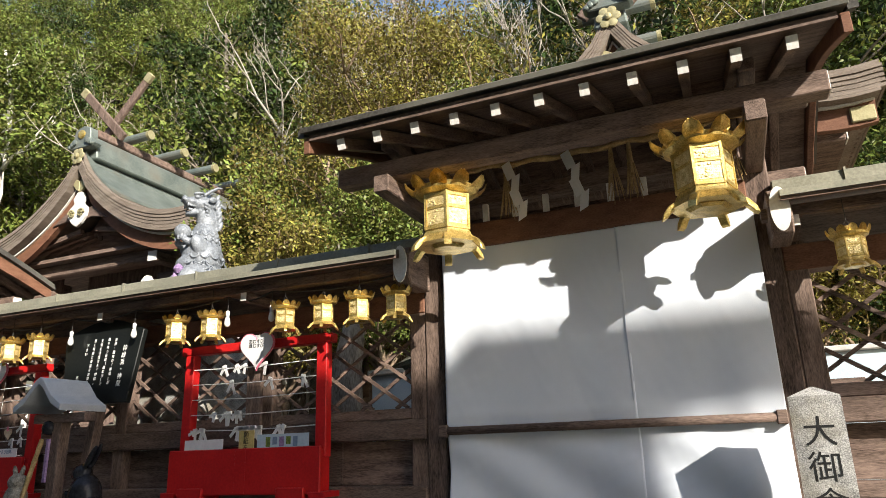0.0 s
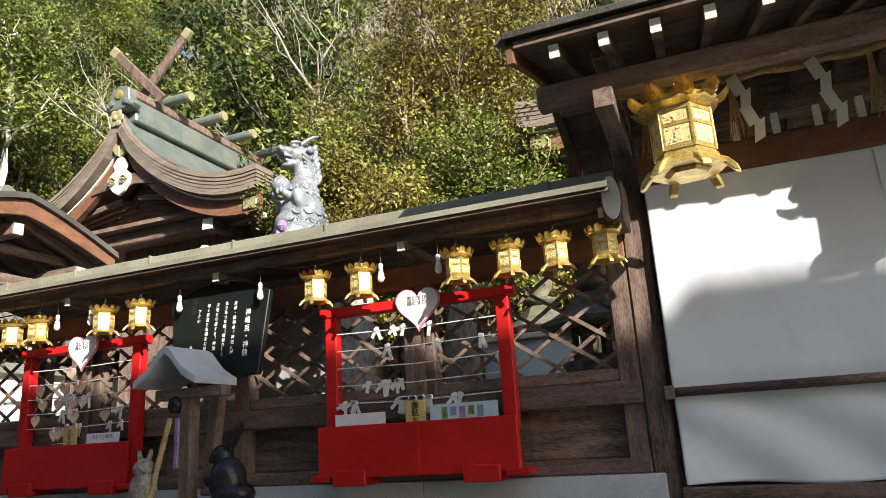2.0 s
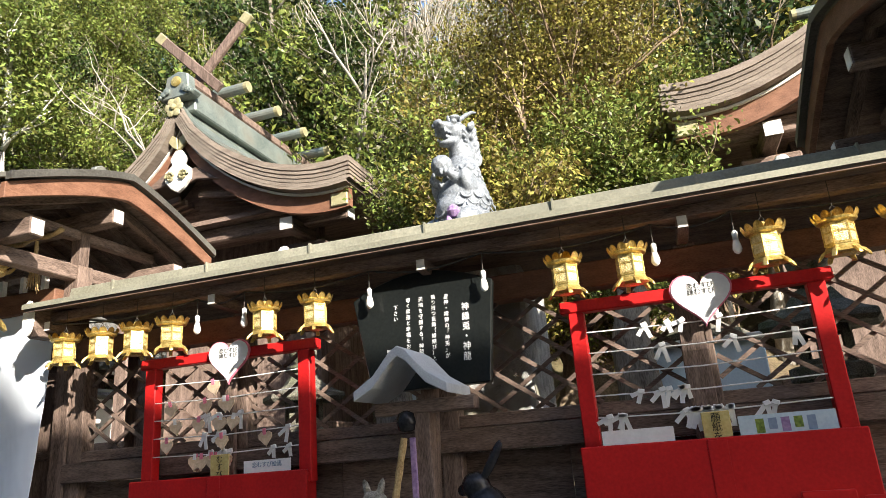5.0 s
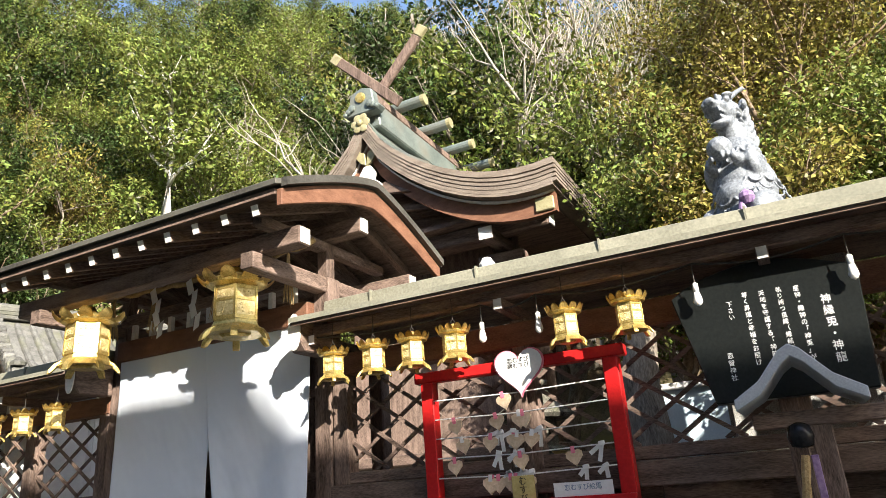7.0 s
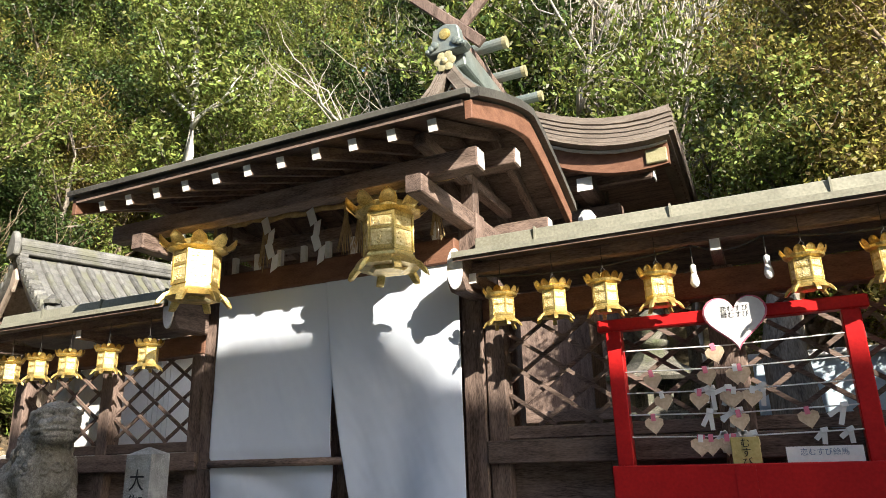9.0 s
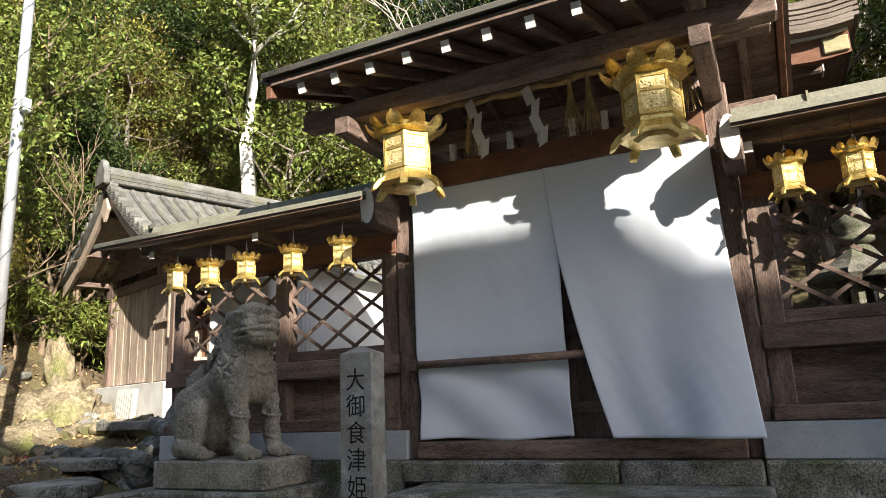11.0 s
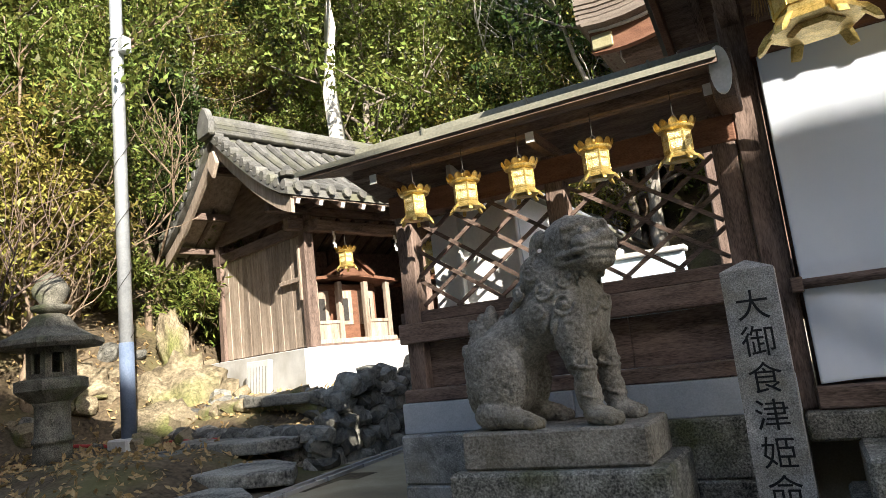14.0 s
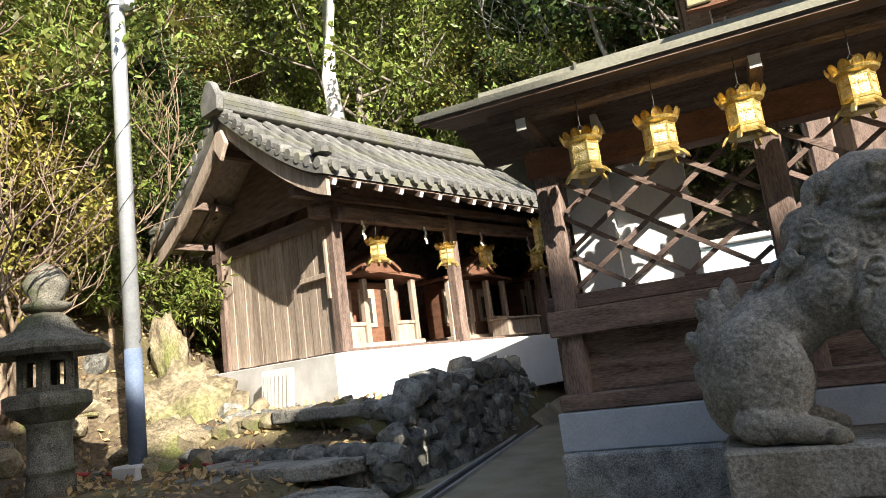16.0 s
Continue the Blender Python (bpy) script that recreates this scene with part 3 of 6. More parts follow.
# ---- fences ----
def fence(x0, x1, posts, step=0.29):
    f = thing("shrine_fence", "roofed brown timber fence with diagonal lattice above boards", "fence", None, "fences of the shrine")
    L = x1 - x0
    for x in posts:
        part("post", box(x - 0.065, x + 0.065, 4.04, 4.17, 1.12, 2.6, 0.008), WOOD_V, f)
        arm = part("bracket_arm", prism([(3.715, 2.605), (3.715, 2.675), (4.45, 2.675), (4.45, 2.60), (3.8, 2.60)], 0.06, "x", 0.004), WOOD_Y, f)
        arm.location.x = x - 0.03
        part("end_cap", box(0.004, 0.056, 3.708, 3.713, 2.608, 2.672, 0), WHITE_END, arm, "white painted arm end")
    # redder timber puts the warm glow behind the lanterns into the beam's colour
    part("top_beam", box(x0, x1, 4.03, 4.18, 2.42, 2.58, 0.008), WARMWOOD, f)
    part("purlin", box(x0 - 0.1, x1, 3.76, 3.84, 2.68, 2.75, 0.006), WOOD, f)
    part("middle_rail", box(x0, x1, 4.0, 4.16, 1.52, 1.66, 0.008), WOOD, f)
    part("upper_rail", box(x0, x1, 4.05, 4.15, 1.663, 1.74, 0.006), WOOD, f)
    part("lower_rail", box(x0, x1, 4.0, 4.16, 1.123, 1.21, 0.008), WOOD, f)
    n = max(1, round(L / 0.75))
    for i in range(n):
        a, b = x0 + L * i / n, x0 + L * (i + 1) / n
        part("board", box(a + 0.002, b - 0.002, 4.125, 4.15, 1.212, 1.518, 0.003), WOOD, f)
    # lattice slats in the bays
    edges = sorted([x0] + list(posts) + [x1])
    zb, zt = 1.742, 2.418
    h = zt - zb
    for a, b in zip(edges, edges[1:]):
        if b - a < 0.25:
            continue
        a, b = a + 0.07, b - 0.07
        run = h * 1.45
        for way in (1, -1):
            c = a - run
            while c < b:
                c += step
                u0, u1 = c, c + run
                t0, t1 = max(0, (a - u0) / run), min(1, (b - u0) / run)
                if t1 - t0 < 0.04:
                    continue
                za, zc = (zb + h * t0, zb + h * t1) if way > 0 else (zt - h * t0, zt - h * t1)
                p, q = Vector((u0 + run * t0, 0, za)), Vector((u0 + run * t1, 0, zc))
                d = q - p
                m = Matrix.Translation(((p + q) / 2) + Vector((0, 4.105 + 0.008 * way, 0))) @ pose(0, 0, 0, 0, -math.degrees(math.atan2(d.z, d.x)), 0)
                part("lattice_slat", box(-d.length / 2, d.length / 2, -0.0075, 0.0075, -0.0125, 0.0125, 0, m), WOOD, f)
    # low roof of boards and sheet metal with a boxed ridge
    for side in (-1, 1):
        y0, y1 = 4.105 + side * 0.535, 4.105
        part("roof_deck", prism([(y0, 2.725), (y0, 2.755), (y1, 2.885), (y1, 2.855)], L + 0.42 if x0 < -11 else L, "x"), WOOD, f).location.x = x0 - (0.42 if x0 < -11 else 0)
        part("roof_covering", prism([(y0 + side * 0.02, 2.745), (y0 + side * 0.02, 2.782), (y1, 2.91), (y1, 2.888)], L + 0.44 if x0 < -11 else L, "x"), ROOFSHEET, f).location.x = x0 - (0.44 if x0 < -11 else 0)
    part("ridge_box", prism([(3.94, 2.86), (3.96, 2.985), (4.25, 2.985), (4.27, 2.86)], L + (0.2 if x0 < -11 else 0), "x", 0.006), ROOFSHEET, f).location.x = x0 - (0.2 if x0 < -11 else 0)
    nseam = int(L / 0.9)
    for i in range(nseam + 1):
        x = x0 + L * (i + 0.5) / (nseam + 1)
        part("roof_seam", box(x - 0.006, x + 0.006, 3.938, 4.262, 2.9, 2.992, 0), ROOFSHEET, f)
    return f


def stone_base(x0, x1):
    w = thing("fence_base", "pale smooth stone course on rough dark granite blocks", "stone base", None, kind="structure")
    n = max(1, round((x1 - x0) / 1.5))
    for i in range(n):
        a, b = x0 + (x1 - x0) * i / n, x0 + (x1 - x0) * (i + 1) / n
        part("base_stone", box(a + 0.002, b - 0.002, 3.985, 4.25, 0.92, 1.12, 0.006), PALESTONE, w)
    for r, (z0, z1) in enumerate(((0.6, 0.918), (0.3, 0.597), (-0.05, 0.297))):
        n = max(1, round((x1 - x0) / 0.9))
        for i in range(n):
            o = 0.5 * (r % 2) / n * (x1 - x0)
            a, b = max(x0, x0 + (x1 - x0) * i / n - o), min(x1, x0 + (x1 - x0) * (i + 1) / n - o)
            if i == n - 1:
                b = x1
            part("granite_block", box(a + 0.004, b - 0.004, 3.93 - 0.02 * random.random(), 4.25, z0, z1, 0.014), GRANITE if x0 < -11 and i == 0 else DARKSTONE, w)
    return w


def steps(cx):
    s = thing("stone_steps", "worn grey granite steps up to the gate", "steps", pose(cx, 0, 0), "gate steps")
    part("threshold_stone", box(-1.13, 0.34, 3.88, 4.25, 0.78, 0.918, 0.015), DARKSTONE, s)
    part("threshold_stone", box(0.35, 1.13, 3.88, 4.25, 0.78, 0.918, 0.015), DARKSTONE, s)
    for i, (y, z, a) in enumerate(((3.32, 0.79, 0.92), (3.0, 0.595, 1.0), (2.68, 0.40, 1.06), (2.36, 0.2, 1.12))):
        part("step", box(-a, a + 0.25, y, 3.9 - 0.02 * i, z - 0.2 if z > 0.3 else -0.05, z, 0.018), DARKSTONE, s)
    part("core", box(-0.8, 1.0, 3.4, 3.95, -0.05, 0.78, 0), DARKSTONE, s)
    return s


def honden(cx):
    """The main hall behind a gate: a gable to the front under a curved bark roof with forked finials."""
    b = thing("shrine_hall", "brown timber shrine hall with curved bark roof and crossed finials", "shrine", pose(cx + (0.07 if cx > -3 else -0.12), 0, 0), "main halls")
    half, y0, y1 = 2.5, 6.62, 10.2

    def line(u, off=0.0):
        u = abs(u)
        return 6.3 + off - 2.05 * u ** 0.72 + 0.73 * u ** 2.6
    N = 22
    us = [-1 + 2 * i / N for i in range(N + 1)]
    top = [(half * u, line(u)) for u in us]
    low = [(half * u * 0.985, line(u, -0.30 - 0.03 * abs(u))) for u in us]
    part("roof_thickness", prism(top + low[::-1], y1 - y0, "y"), BARK_ROOF, b).location.y = y0
    for k in range(5):
        rim = [(half * u * 1.004, line(u, -0.05 - 0.052 * k)) for u in us] + [(half * u * 1.004, line(u, -0.085 - 0.052 * k)) for u in us][::-1]
        part("bark_layer", prism(rim, 0.05, "y"), BARK_ROOF, b).location.y = y0 - 0.018 + 0.004 * k
        for s in (-1, 1):
            part("bark_layer", box(s * half - 0.01, s * half + 0.016, y0, y1, line(1, -0.085 - 0.052 * k), line(1, -0.05 - 0.052 * k), 0), BARK_ROOF, b)
    for s in (-1, 1):
        half_us = [i / 14 for i in range(15)]
        board = [(s * half * 0.97 * u, line(u, -0.34)) for u in half_us] + [(s * half * 0.97 * u, line(u, -0.54 - 0.04 * u)) for u in half_us][::-1]
        part("bargeboard", prism(board, 0.09, "y"), WARMWOOD, b).location.y = y0 + 0.16
        edge = [(s * half * 0.97 * u, line(u, -0.322)) for u in half_us] + [(s * half * 0.97 * u, line(u, -0.352)) for u in half_us][::-1]
        part("barge_trim", prism(edge, 0.1, "y"), WHITE_END, b).location.y = y0 + 0.13
        part("eave_fitting", box(s * half * 0.92 - 0.11, s * half * 0.92 + 0.11, y0 + 0.13, y0 + 0.2, line(0.93, -0.54), line(0.93, -0.38), 0.01), DULLGILT, b, "gilt bargeboard end fitting")
        for k in range(24):
            y = y0 + 0.35 + k * 0.14
            m = Matrix.Translation((s * 1.3, y, 4.86)) @ pose(0, 0, 0, 0, s * 9, 0)
            if k == 0:
                rf = part("eave_rafter", box(-1.15, 1.15, -0.03, 0.03, -0.04, 0.04, 0), WOOD, b)
                rf.matrix_local = m
            else:
                share("eave_rafter", rf, b, m)
        part("post", box(s * 1.5 - 0.11, s * 1.5 + 0.11, 7.5, 7.72, 1.02, 4.6, 0.02), WOOD_V, b)
        part("bracket", box(s * 1.5 - 0.09, s * 1.5 + 0.09, 6.9, 7.9, 4.3, 4.46, 0.02), WOOD_Y, b)
        part("bracket_end", box(s * 1.5 - 0.085, s * 1.5 + 0.085, 6.885, 6.897, 4.305, 4.455, 0), WHITE_END, b)
        part("bracket", box(s * 1.5 - 0.3, s * 1.5 + 0.3, 7.3, 7.5, 4.1, 4.25, 0.02), WOOD, b)
        part("ornament", moved(lathe([(0.02, 0), (0.08, 0.05), (0.1, 0.12), (0.05, 0.2)], 10), pose(s * 1.5, 6.85, 3.85)), WHITE_END, b)
        # finials
        m = Matrix.Translation((-0.06, y0 + 0.6 + 0.04 * s, 7.08)) @ pose(0, 0, 0, 0, s * 44, 0)
        part("finial", box(-0.075, 0.075, -0.035, 0.035, -0.5, 0.94, 0.012, m), WOOD_V, b)
        part("finial_tip", box(-0.08, 0.08, -0.04, 0.04, 0.941, 1.11, 0.012, m), DULLGILT, b, "gilt finial tip")
    part("gable_wall", prism([(-half * 0.86, 4.62)] + [(half * 0.86 * u, line(u * 0.86, -0.5)) for u in us] + [(half * 0.86, 4.62)], 0.06, "y"), WOOD, b).location.y = y0 + 0.75
    part("tie_beam", box(-2.2, 2.2, y0 + 0.55, y0 + 0.75, 4.42, 4.62, 0.02), WOOD, b)
    for s in (-1, 1):
        part("tie_beam_end", box(s * 2.21 - 0.006, s * 2.21 + 0.006, y0 + 0.56, y0 + 0.74, 4.43, 4.61, 0), WHITE_END, b)
    part("gable_pendant", prism([(-0.05, 5.62), (0.05, 5.62), (0.13, 5.5), (0.09, 5.42), (0.2, 5.33), (0.2, 5.2), (0.1, 5.08), (0.0, 5.02), (-0.1, 5.08), (-0.2, 5.2), (-0.2, 5.33), (-0.09, 5.42), (-0.13, 5.5)], 0.07, "y", 0.014), WHITE_END, b).location.y = y0 + 0.08
    for s in (-1, 1):
        curl = [(s * (0.1 + 0.075 * (1 - k / 16) * math.cos(k * 0.7)), y0 + 0.06, 5.24 + 0.075 * (1 - k / 16) * math.sin(k * 0.7)) for k in range(15)]
        part("pendant_curl", tube(curl, 0.017, 6), DULLGILT, b)
        part("pendant_leaf", prism([(s * 0.02, 5.8), (s * 0.12, 5.86), (s * 0.16, 5.76), (s * 0.08, 5.66), (0, 5.62)], 0.05, "y", 0.008), DULLGILT, b).location.y = y0 + 0.07
    part("pendant_wing", prism([(-0.6, 5.12), (-0.25, 5.35), (0, 5.28), (0.25, 5.35), (0.6, 5.12), (0.25, 5.17), (0, 5.1), (-0.25, 5.17)], 0.05, "y", 0.008), WOOD, b).location.y = y0 + 0.13
    fit = part("gable_fitting", moved(lathe([(0.045, 0), (0.045, 0.03), (0.02, 0.045)], 12), Matrix.Translation((0, y0 - 0.035, 6.2)) @ pose(0, 0, 0, 90)), DULLGILT, b, "gilt gable flower fitting")
    for k in range(6):
        part("petal", moved(lathe([(0.06, 0), (0.052, 0.012), (0.02, 0.018)], 10), Matrix.Translation((0.09 * math.cos(k * math.pi / 3), y0 - 0.03, 6.2 + 0.09 * math.sin(k * math.pi / 3))) @ pose(0, 0, 0, 90)), DULLGILT, fit)
    part("wall_core", box(-1.15, 1.15, 8.0, 10.0, 1.02, 4.75, 0), WOOD_V, b)
    part("veranda", box(-1.9, 1.9, 7.0, 10.1, 1.85, 1.97, 0.01), WOOD, b)
    part("base", box(-1.7, 1.7, 7.2, 10.1, 0.9, 1.4, 0.02), GRANITE, b)
    part("inner_ceiling", box(-2.3, 2.3, 7.0, 10.1, 4.62, 4.68, 0), WOOD, b)
    # ridge with copper cap and logs
    vs = [-0.36 + 0.72 * i / 12 for i in range(13)]
    part("ridge_sheet", prism([(half * v, line(v, 0.055)) for v in vs] + [(half * v, line(v, 0.012)) for v in vs][::-1], y1 - y0 - 0.12, "y"), COPPER, b, "grey-green copper sheet over the ridge").location.y = y0 + 0.1
    part("ridge_cap", prism([(-0.2, 6.2), (-0.16, 6.58), (0.16, 6.58), (0.2, 6.2)], y1 - y0 - 0.2, "y", 0.02), COPPER, b).location.y = y0 + 0.16
    part("ridge_end", prism([(-0.24, 6.36), (-0.3, 6.42), (-0.2, 6.5), (-0.17, 6.7), (0, 6.76), (0.17, 6.7), (0.2, 6.5), (0.3, 6.42), (0.24, 6.36)], 0.16, "y", 0.015), COPPER, b).location.y = y0
    part("ridge_crest", moved(lathe([(0.075, 0), (0.075, 0.02), (0.04, 0.03)], 16), Matrix.Translation((0, y0 - 0.002, 6.6)) @ pose(0, 0, 0, 90)), GOLD, b)
    for s in (-1, 1):
        for k in range(3):
            part("ridge_scroll", moved(lathe([(0.055 - 0.01 * k, 0), (0.05 - 0.01 * k, 0.03), (0.02, 0.04)], 10), Matrix.Translation((s * (0.14 + 0.05 * k), y0 - 0.002, 6.47 - 0.035 * k)) @ pose(0, 0, 0, 90)), COPPER, b)
    part("ridge_board", box(-0.12, 0.12, y0 + 0.2, y1 - 0.1, 6.62, 6.76, 0.02), WOOD, b)
    for k in range(4):
        y = y0 + 0.95 + k * 0.82
        log = part("ridge_log", rod((-0.44, y, 6.9), (0.44, y, 6.9), 0.08, n=14), COPPER, b)
        for s in (-1, 1):
            part("log_end", rod((s * 0.441, y, 6.9), (s * 0.5, y, 6.9), 0.084, n=14), DULLGILT, log, "gilt log end")
    return b


for gx, opened in zip(GATES, (True, False)):
    gate(gx, opened)
    steps(gx)
    honden(gx)
fence(-12.12, -9.785, [-12.02, -10.88, -9.86], 0.31)
fence(-7.37, -1.425, [-7.30, -5.87, -4.36, -2.83, -1.49])
fence(0.985, 4.2, [1.05, 2.4, 3.8])
stone_base(-12.14, -9.715)
stone_base(-7.445, -1.355)
stone_base(0.915, 4.3)

# the fence goes back from its corner along the path
def side_fence():
    f = thing("side_fence", "brown timber fence running back along the path", "fence")
    part("base_stone", box(-12.14, -11.9, 4.26, 11, 0.3, 1.12, 0.01), PALESTONE, f)
    part("boards", box(-12.06, -12.02, 4.26, 11, 1.12, 1.6, 0.005), WOOD, f)
    part("rail", box(-12.1, -11.96, 4.26, 11, 1.6, 1.72, 0.006), WOOD_Y, f)
    part("top_beam", box(-12.1, -11.96, 4.26, 11, 2.42, 2.58, 0.006), WOOD_Y, f)
    part("white_panel", box(-11.76, -11.72, 4.3, 10.6, 1.0, 2.8, 0.004), PLASTER, f, "white plastered inner face")
    part("white_panel", box(-11.98, -11.3, 4.36, 4.4, 1.0, 2.45, 0.004), PLASTER, f, "white plastered inner face")
    for y in (4.75, 5.25, 5.32, 5.39, 5.46, 5.53):
        part("panel_batten", box(-11.718, -11.708, y - 0.012, y + 0.012, 1.0, 2.79, 0.002), PLASTER, f)
    part("panel_eave", box(-11.8, -11.62, 4.66, 10.7, 2.8, 2.86, 0.006), BRONZE_GREY, f, "grey metal eave strip")
    for y in (5.6, 7.2, 8.8, 10.4):
        part("post", box(-12.09, -11.97, y - 0.06, y + 0.06, 1.12, 2.6, 0.006), WOOD_V, f)
    part("roof", prism([(-12.5, 2.74), (-12.03, 2.92), (-11.56, 2.74), (-11.56, 2.78), (-12.03, 2.97), (-12.5, 2.78)], 6.2, "y"), ROOFSHEET, f).location.y = 4.8


side_fence()
for x in (-11.68, -11.31, -10.93, -10.47, -10.02):
    lantern(pose(x - 0.04, 3.72, 2.325, 0, 0, random.uniform(-12, 12)))
for x in (-7.12, -6.79, -6.49, -6.19, -5.46, -5.09, -3.5, -3.14, -2.44, -2.1, -1.8, -1.5, 1.3, 1.75):
    lantern(pose(x, 3.72, 2.365, 0, 0, random.uniform(-14, 14)))

# unseen hall added across the court, behind the walker, to shade the court
def worship_hall():
    h = thing("worship_hall", "unseen tall tiled hall added to shade the court", "shrine")
    # added bays; each ridge height sets where shade ends on curtains and fences
    for x0, x1, up in ((-30, 3.2, 0.16), (3.2, 6.1, -0.32), (6.1, 7.5, 0.17), (7.5, 8.8, -0.5), (8.8, 14.9, -0.36)):
        part("roof_bay", prism([(-17, 6.5), (-8.8, 11.75 + up), (-8.5, 11.85 + up), (-8.2, 11.75 + up), (-7.7, 10.8), (-5.6, 9.4), (-5.6, 9.15), (-8.5, 11.2), (-17, 6.1)], x1 - x0, "x"), TILE, h).location.x = x0
    # added thin canopy, shaped to let sun reach the right gate's curtain
    part("side_canopy", prism([(-8.7, 11.5), (-8.7, 11.8), (-8.5, 11.9), (-5.6, 9.6), (-5.6, 9.25), (-8.4, 11.5)], 10.5, "x"), TILE, h).location.x = 14.91
    part("canopy_post", box(25, 25.3, -8.8, -8.5, 0, 11.2, 0.02), WOOD_V, h)
    part("rear_wall", box(-28, 17, -16, -15.8, 0, 6.5, 0), WOOD, h)
    part("front_wall", box(-28, 14.8, -7.6, -7.4, 0, 10.4, 0), PLASTER, h)
    for i in range(11):
        x = -28 + i * 3.9
        part("post", box(x - 0.14, x + 0.14, -7.39, -7.1, 0, 9.9, 0.02), WOOD_V, h)


worship_hall()

# ---- small roadside shrine ----
def auxiliary_shrine():
    M = pose(-15.4, 7.1, 0, 0, 0, -18)
    s = thing("auxiliary_shrine", "small weathered timber shrine with a curved grey tile roof", "shrine", M)
    part("plinth", box(-2.75, 0.12, -0.12, 6.4, 1.0, 1.76, 0.012), PLASTER, s, "white plastered plinth")
    part("plinth_end", box(-2.77, -0.0, -0.15, -0.121, 1.0, 1.755, 0.006), CONCRETE, s)
    for y in (0, 2.1, 4.2, 6.2):
        for x in (0, -2.5):
            part("post", box(x - 0.075, x + 0.075, y - 0.075, y + 0.075, 1.76, 3.62, 0.012), WOOD_V, s)
    for i in range(15):
        a = -2.42 + i * 0.156
        part("plank", box(a + 0.002, a + 0.153, -0.025 + 0.006 * (i % 2), 0.005 + 0.006 * (i % 2), 1.77 + 0.02 * random.random(), 3.3, 0.003), PLANK, s)
    part("tie_beam", box(-2.7, 0.2, -0.07, 0.07, 3.3, 3.46, 0.012), WOOD, s)
    part("latch_bar", box(-0.62, -0.08, -0.09, -0.04, 2.66, 2.72, 0.006), PLANK, s)
    part("latch_post", box(-0.1, -0.05, -0.1, -0.03, 2.4, 3.15, 0.006), PLANK, s)
    part("front_beam", box(-0.07, 0.07, -0.3, 6.5, 3.34, 3.5, 0.012), WOOD_Y, s)
    part("eave_beam", box(0.0, 0.12, -0.6, 6.6, 3.55, 3.66, 0.012), WOOD_Y, s)
    part("back_wall", box(-2.55, -2.5, 0, 6.2, 1.76, 3.6, 0), WOOD, s)
    part("far_wall", box(-2.5, 0, 6.2, 6.25, 1.76, 3.6, 0), WOOD, s)
    part("floor_deck", box(-2.5, 0.0, 0.0, 6.2, 1.762, 1.8, 0.004), WOOD, s)
    rz, ez, rx, hw = 4.98, 3.66, -1.15, 2.0

    def curve(u, off=0.0):
        return ez + off + (rz - ez) * (1 - u) ** 1.28
    us = [i / 12 for i in range(13)]
    for side in (-1, 1):
        tops = [(rx + side * hw * u, curve(u)) for u in us]
        lows = [(rx + side * hw * u, curve(u, -0.09)) for u in us]
        part("roof_slope", prism(tops + lows[::-1], 7.5, "y"), TILE, s).location.y = -0.75
        part("bargeboard", prism([(rx + side * hw * u * 0.97, curve(u, -0.1)) for u in us] + [(rx + side * hw * u * 0.97, curve(u, -0.3)) for u in us][::-1], 0.05, "y"), PLANK, s).location.y = -0.68
        part("soffit", prism([(rx + side * hw * u * 0.985, curve(u, -0.092)) for u in us] + [(rx + side * hw * u * 0.985, curve(u, -0.11)) for u in us][::-1], 7.3, "y"), PLANK, s).location.y = -0.66
        rib = None
        for k in range(30):
            y = -0.62 + k * 0.245
            m = Matrix.Translation((0, y, 0))
            if rib is None:
                rib = part("roof_rib", tube([(rx + side * hw * (0.08 + 0.94 * u), 0, curve(0.08 + 0.92 * u, 0.012 + 0.012 * (i % 2))) for i, u in enumerate(us)], [0.052 + 0.008 * (i % 2) for i in range(13)], 8), TILE, s)
                rib.matrix_local = m
            else:
                share("roof_rib", rib, s, m)
        for u in us[1:]:
            v = u - 0.04
            p = (rx + side * hw * v, 0, curve(v, 0.03))
            part("verge_tile", moved(lathe([(0.06, 0), (0.075, 0.02), (0.075, 0.16), (0.05, 0.17)], 10), Matrix.Translation((p[0], -0.76, p[2])) @ pose(0, 0, 0, -90)), TILE, s)
        for k in range(31):
            y = -0.62 + k * 0.24
            m = Matrix.Translation((rx + side * (hw + 0.015), y, ez - 0.0))
            if k == 0:
                edge = part("eave_tile", moved(lathe([(0.062, 0), (0.062, 0.05)], 10), pose(0, 0, 0, 0, 90 * side)), TILE, s)
                edge.matrix_local = m
            else:
                share("eave_tile", edge, s, m)
        raf = None
        for k in range(22):
            y = -0.6 + k * 0.33
            a = math.degrees(math.atan2(curve(0.45) - curve(1), hw * 0.55))
            m = Matrix.Translation((rx + side * hw * 0.72, y, (curve(0.5) + curve(0.95)) / 2 - 0.14)) @ pose(0, 0, 0, 0, side * a, 0)
            if raf is None:
                raf = part("rafter", box(-0.62, 0.62, -0.03, 0.03, -0.035, 0.035, 0), WOOD, s)
                raf.matrix_local = m
                cap = part("rafter_end", box(side * 0.621 - 0.003, side * 0.621 + 0.003, -0.027, 0.027, -0.032, 0.032, 0), WHITE_END, raf)
            else:
                share("rafter_end", cap, share("rafter", raf, s, m), Matrix())
        # corner ornament
        part("corner_tile", moved(lathe([(0.11, 0), (0.12, 0.05), (0.06, 0.1), (0.03, 0.14)], 9), Matrix.Translation((rx + side * hw * 0.96, -0.68, curve(0.92, 0.1)))), TILE, s)
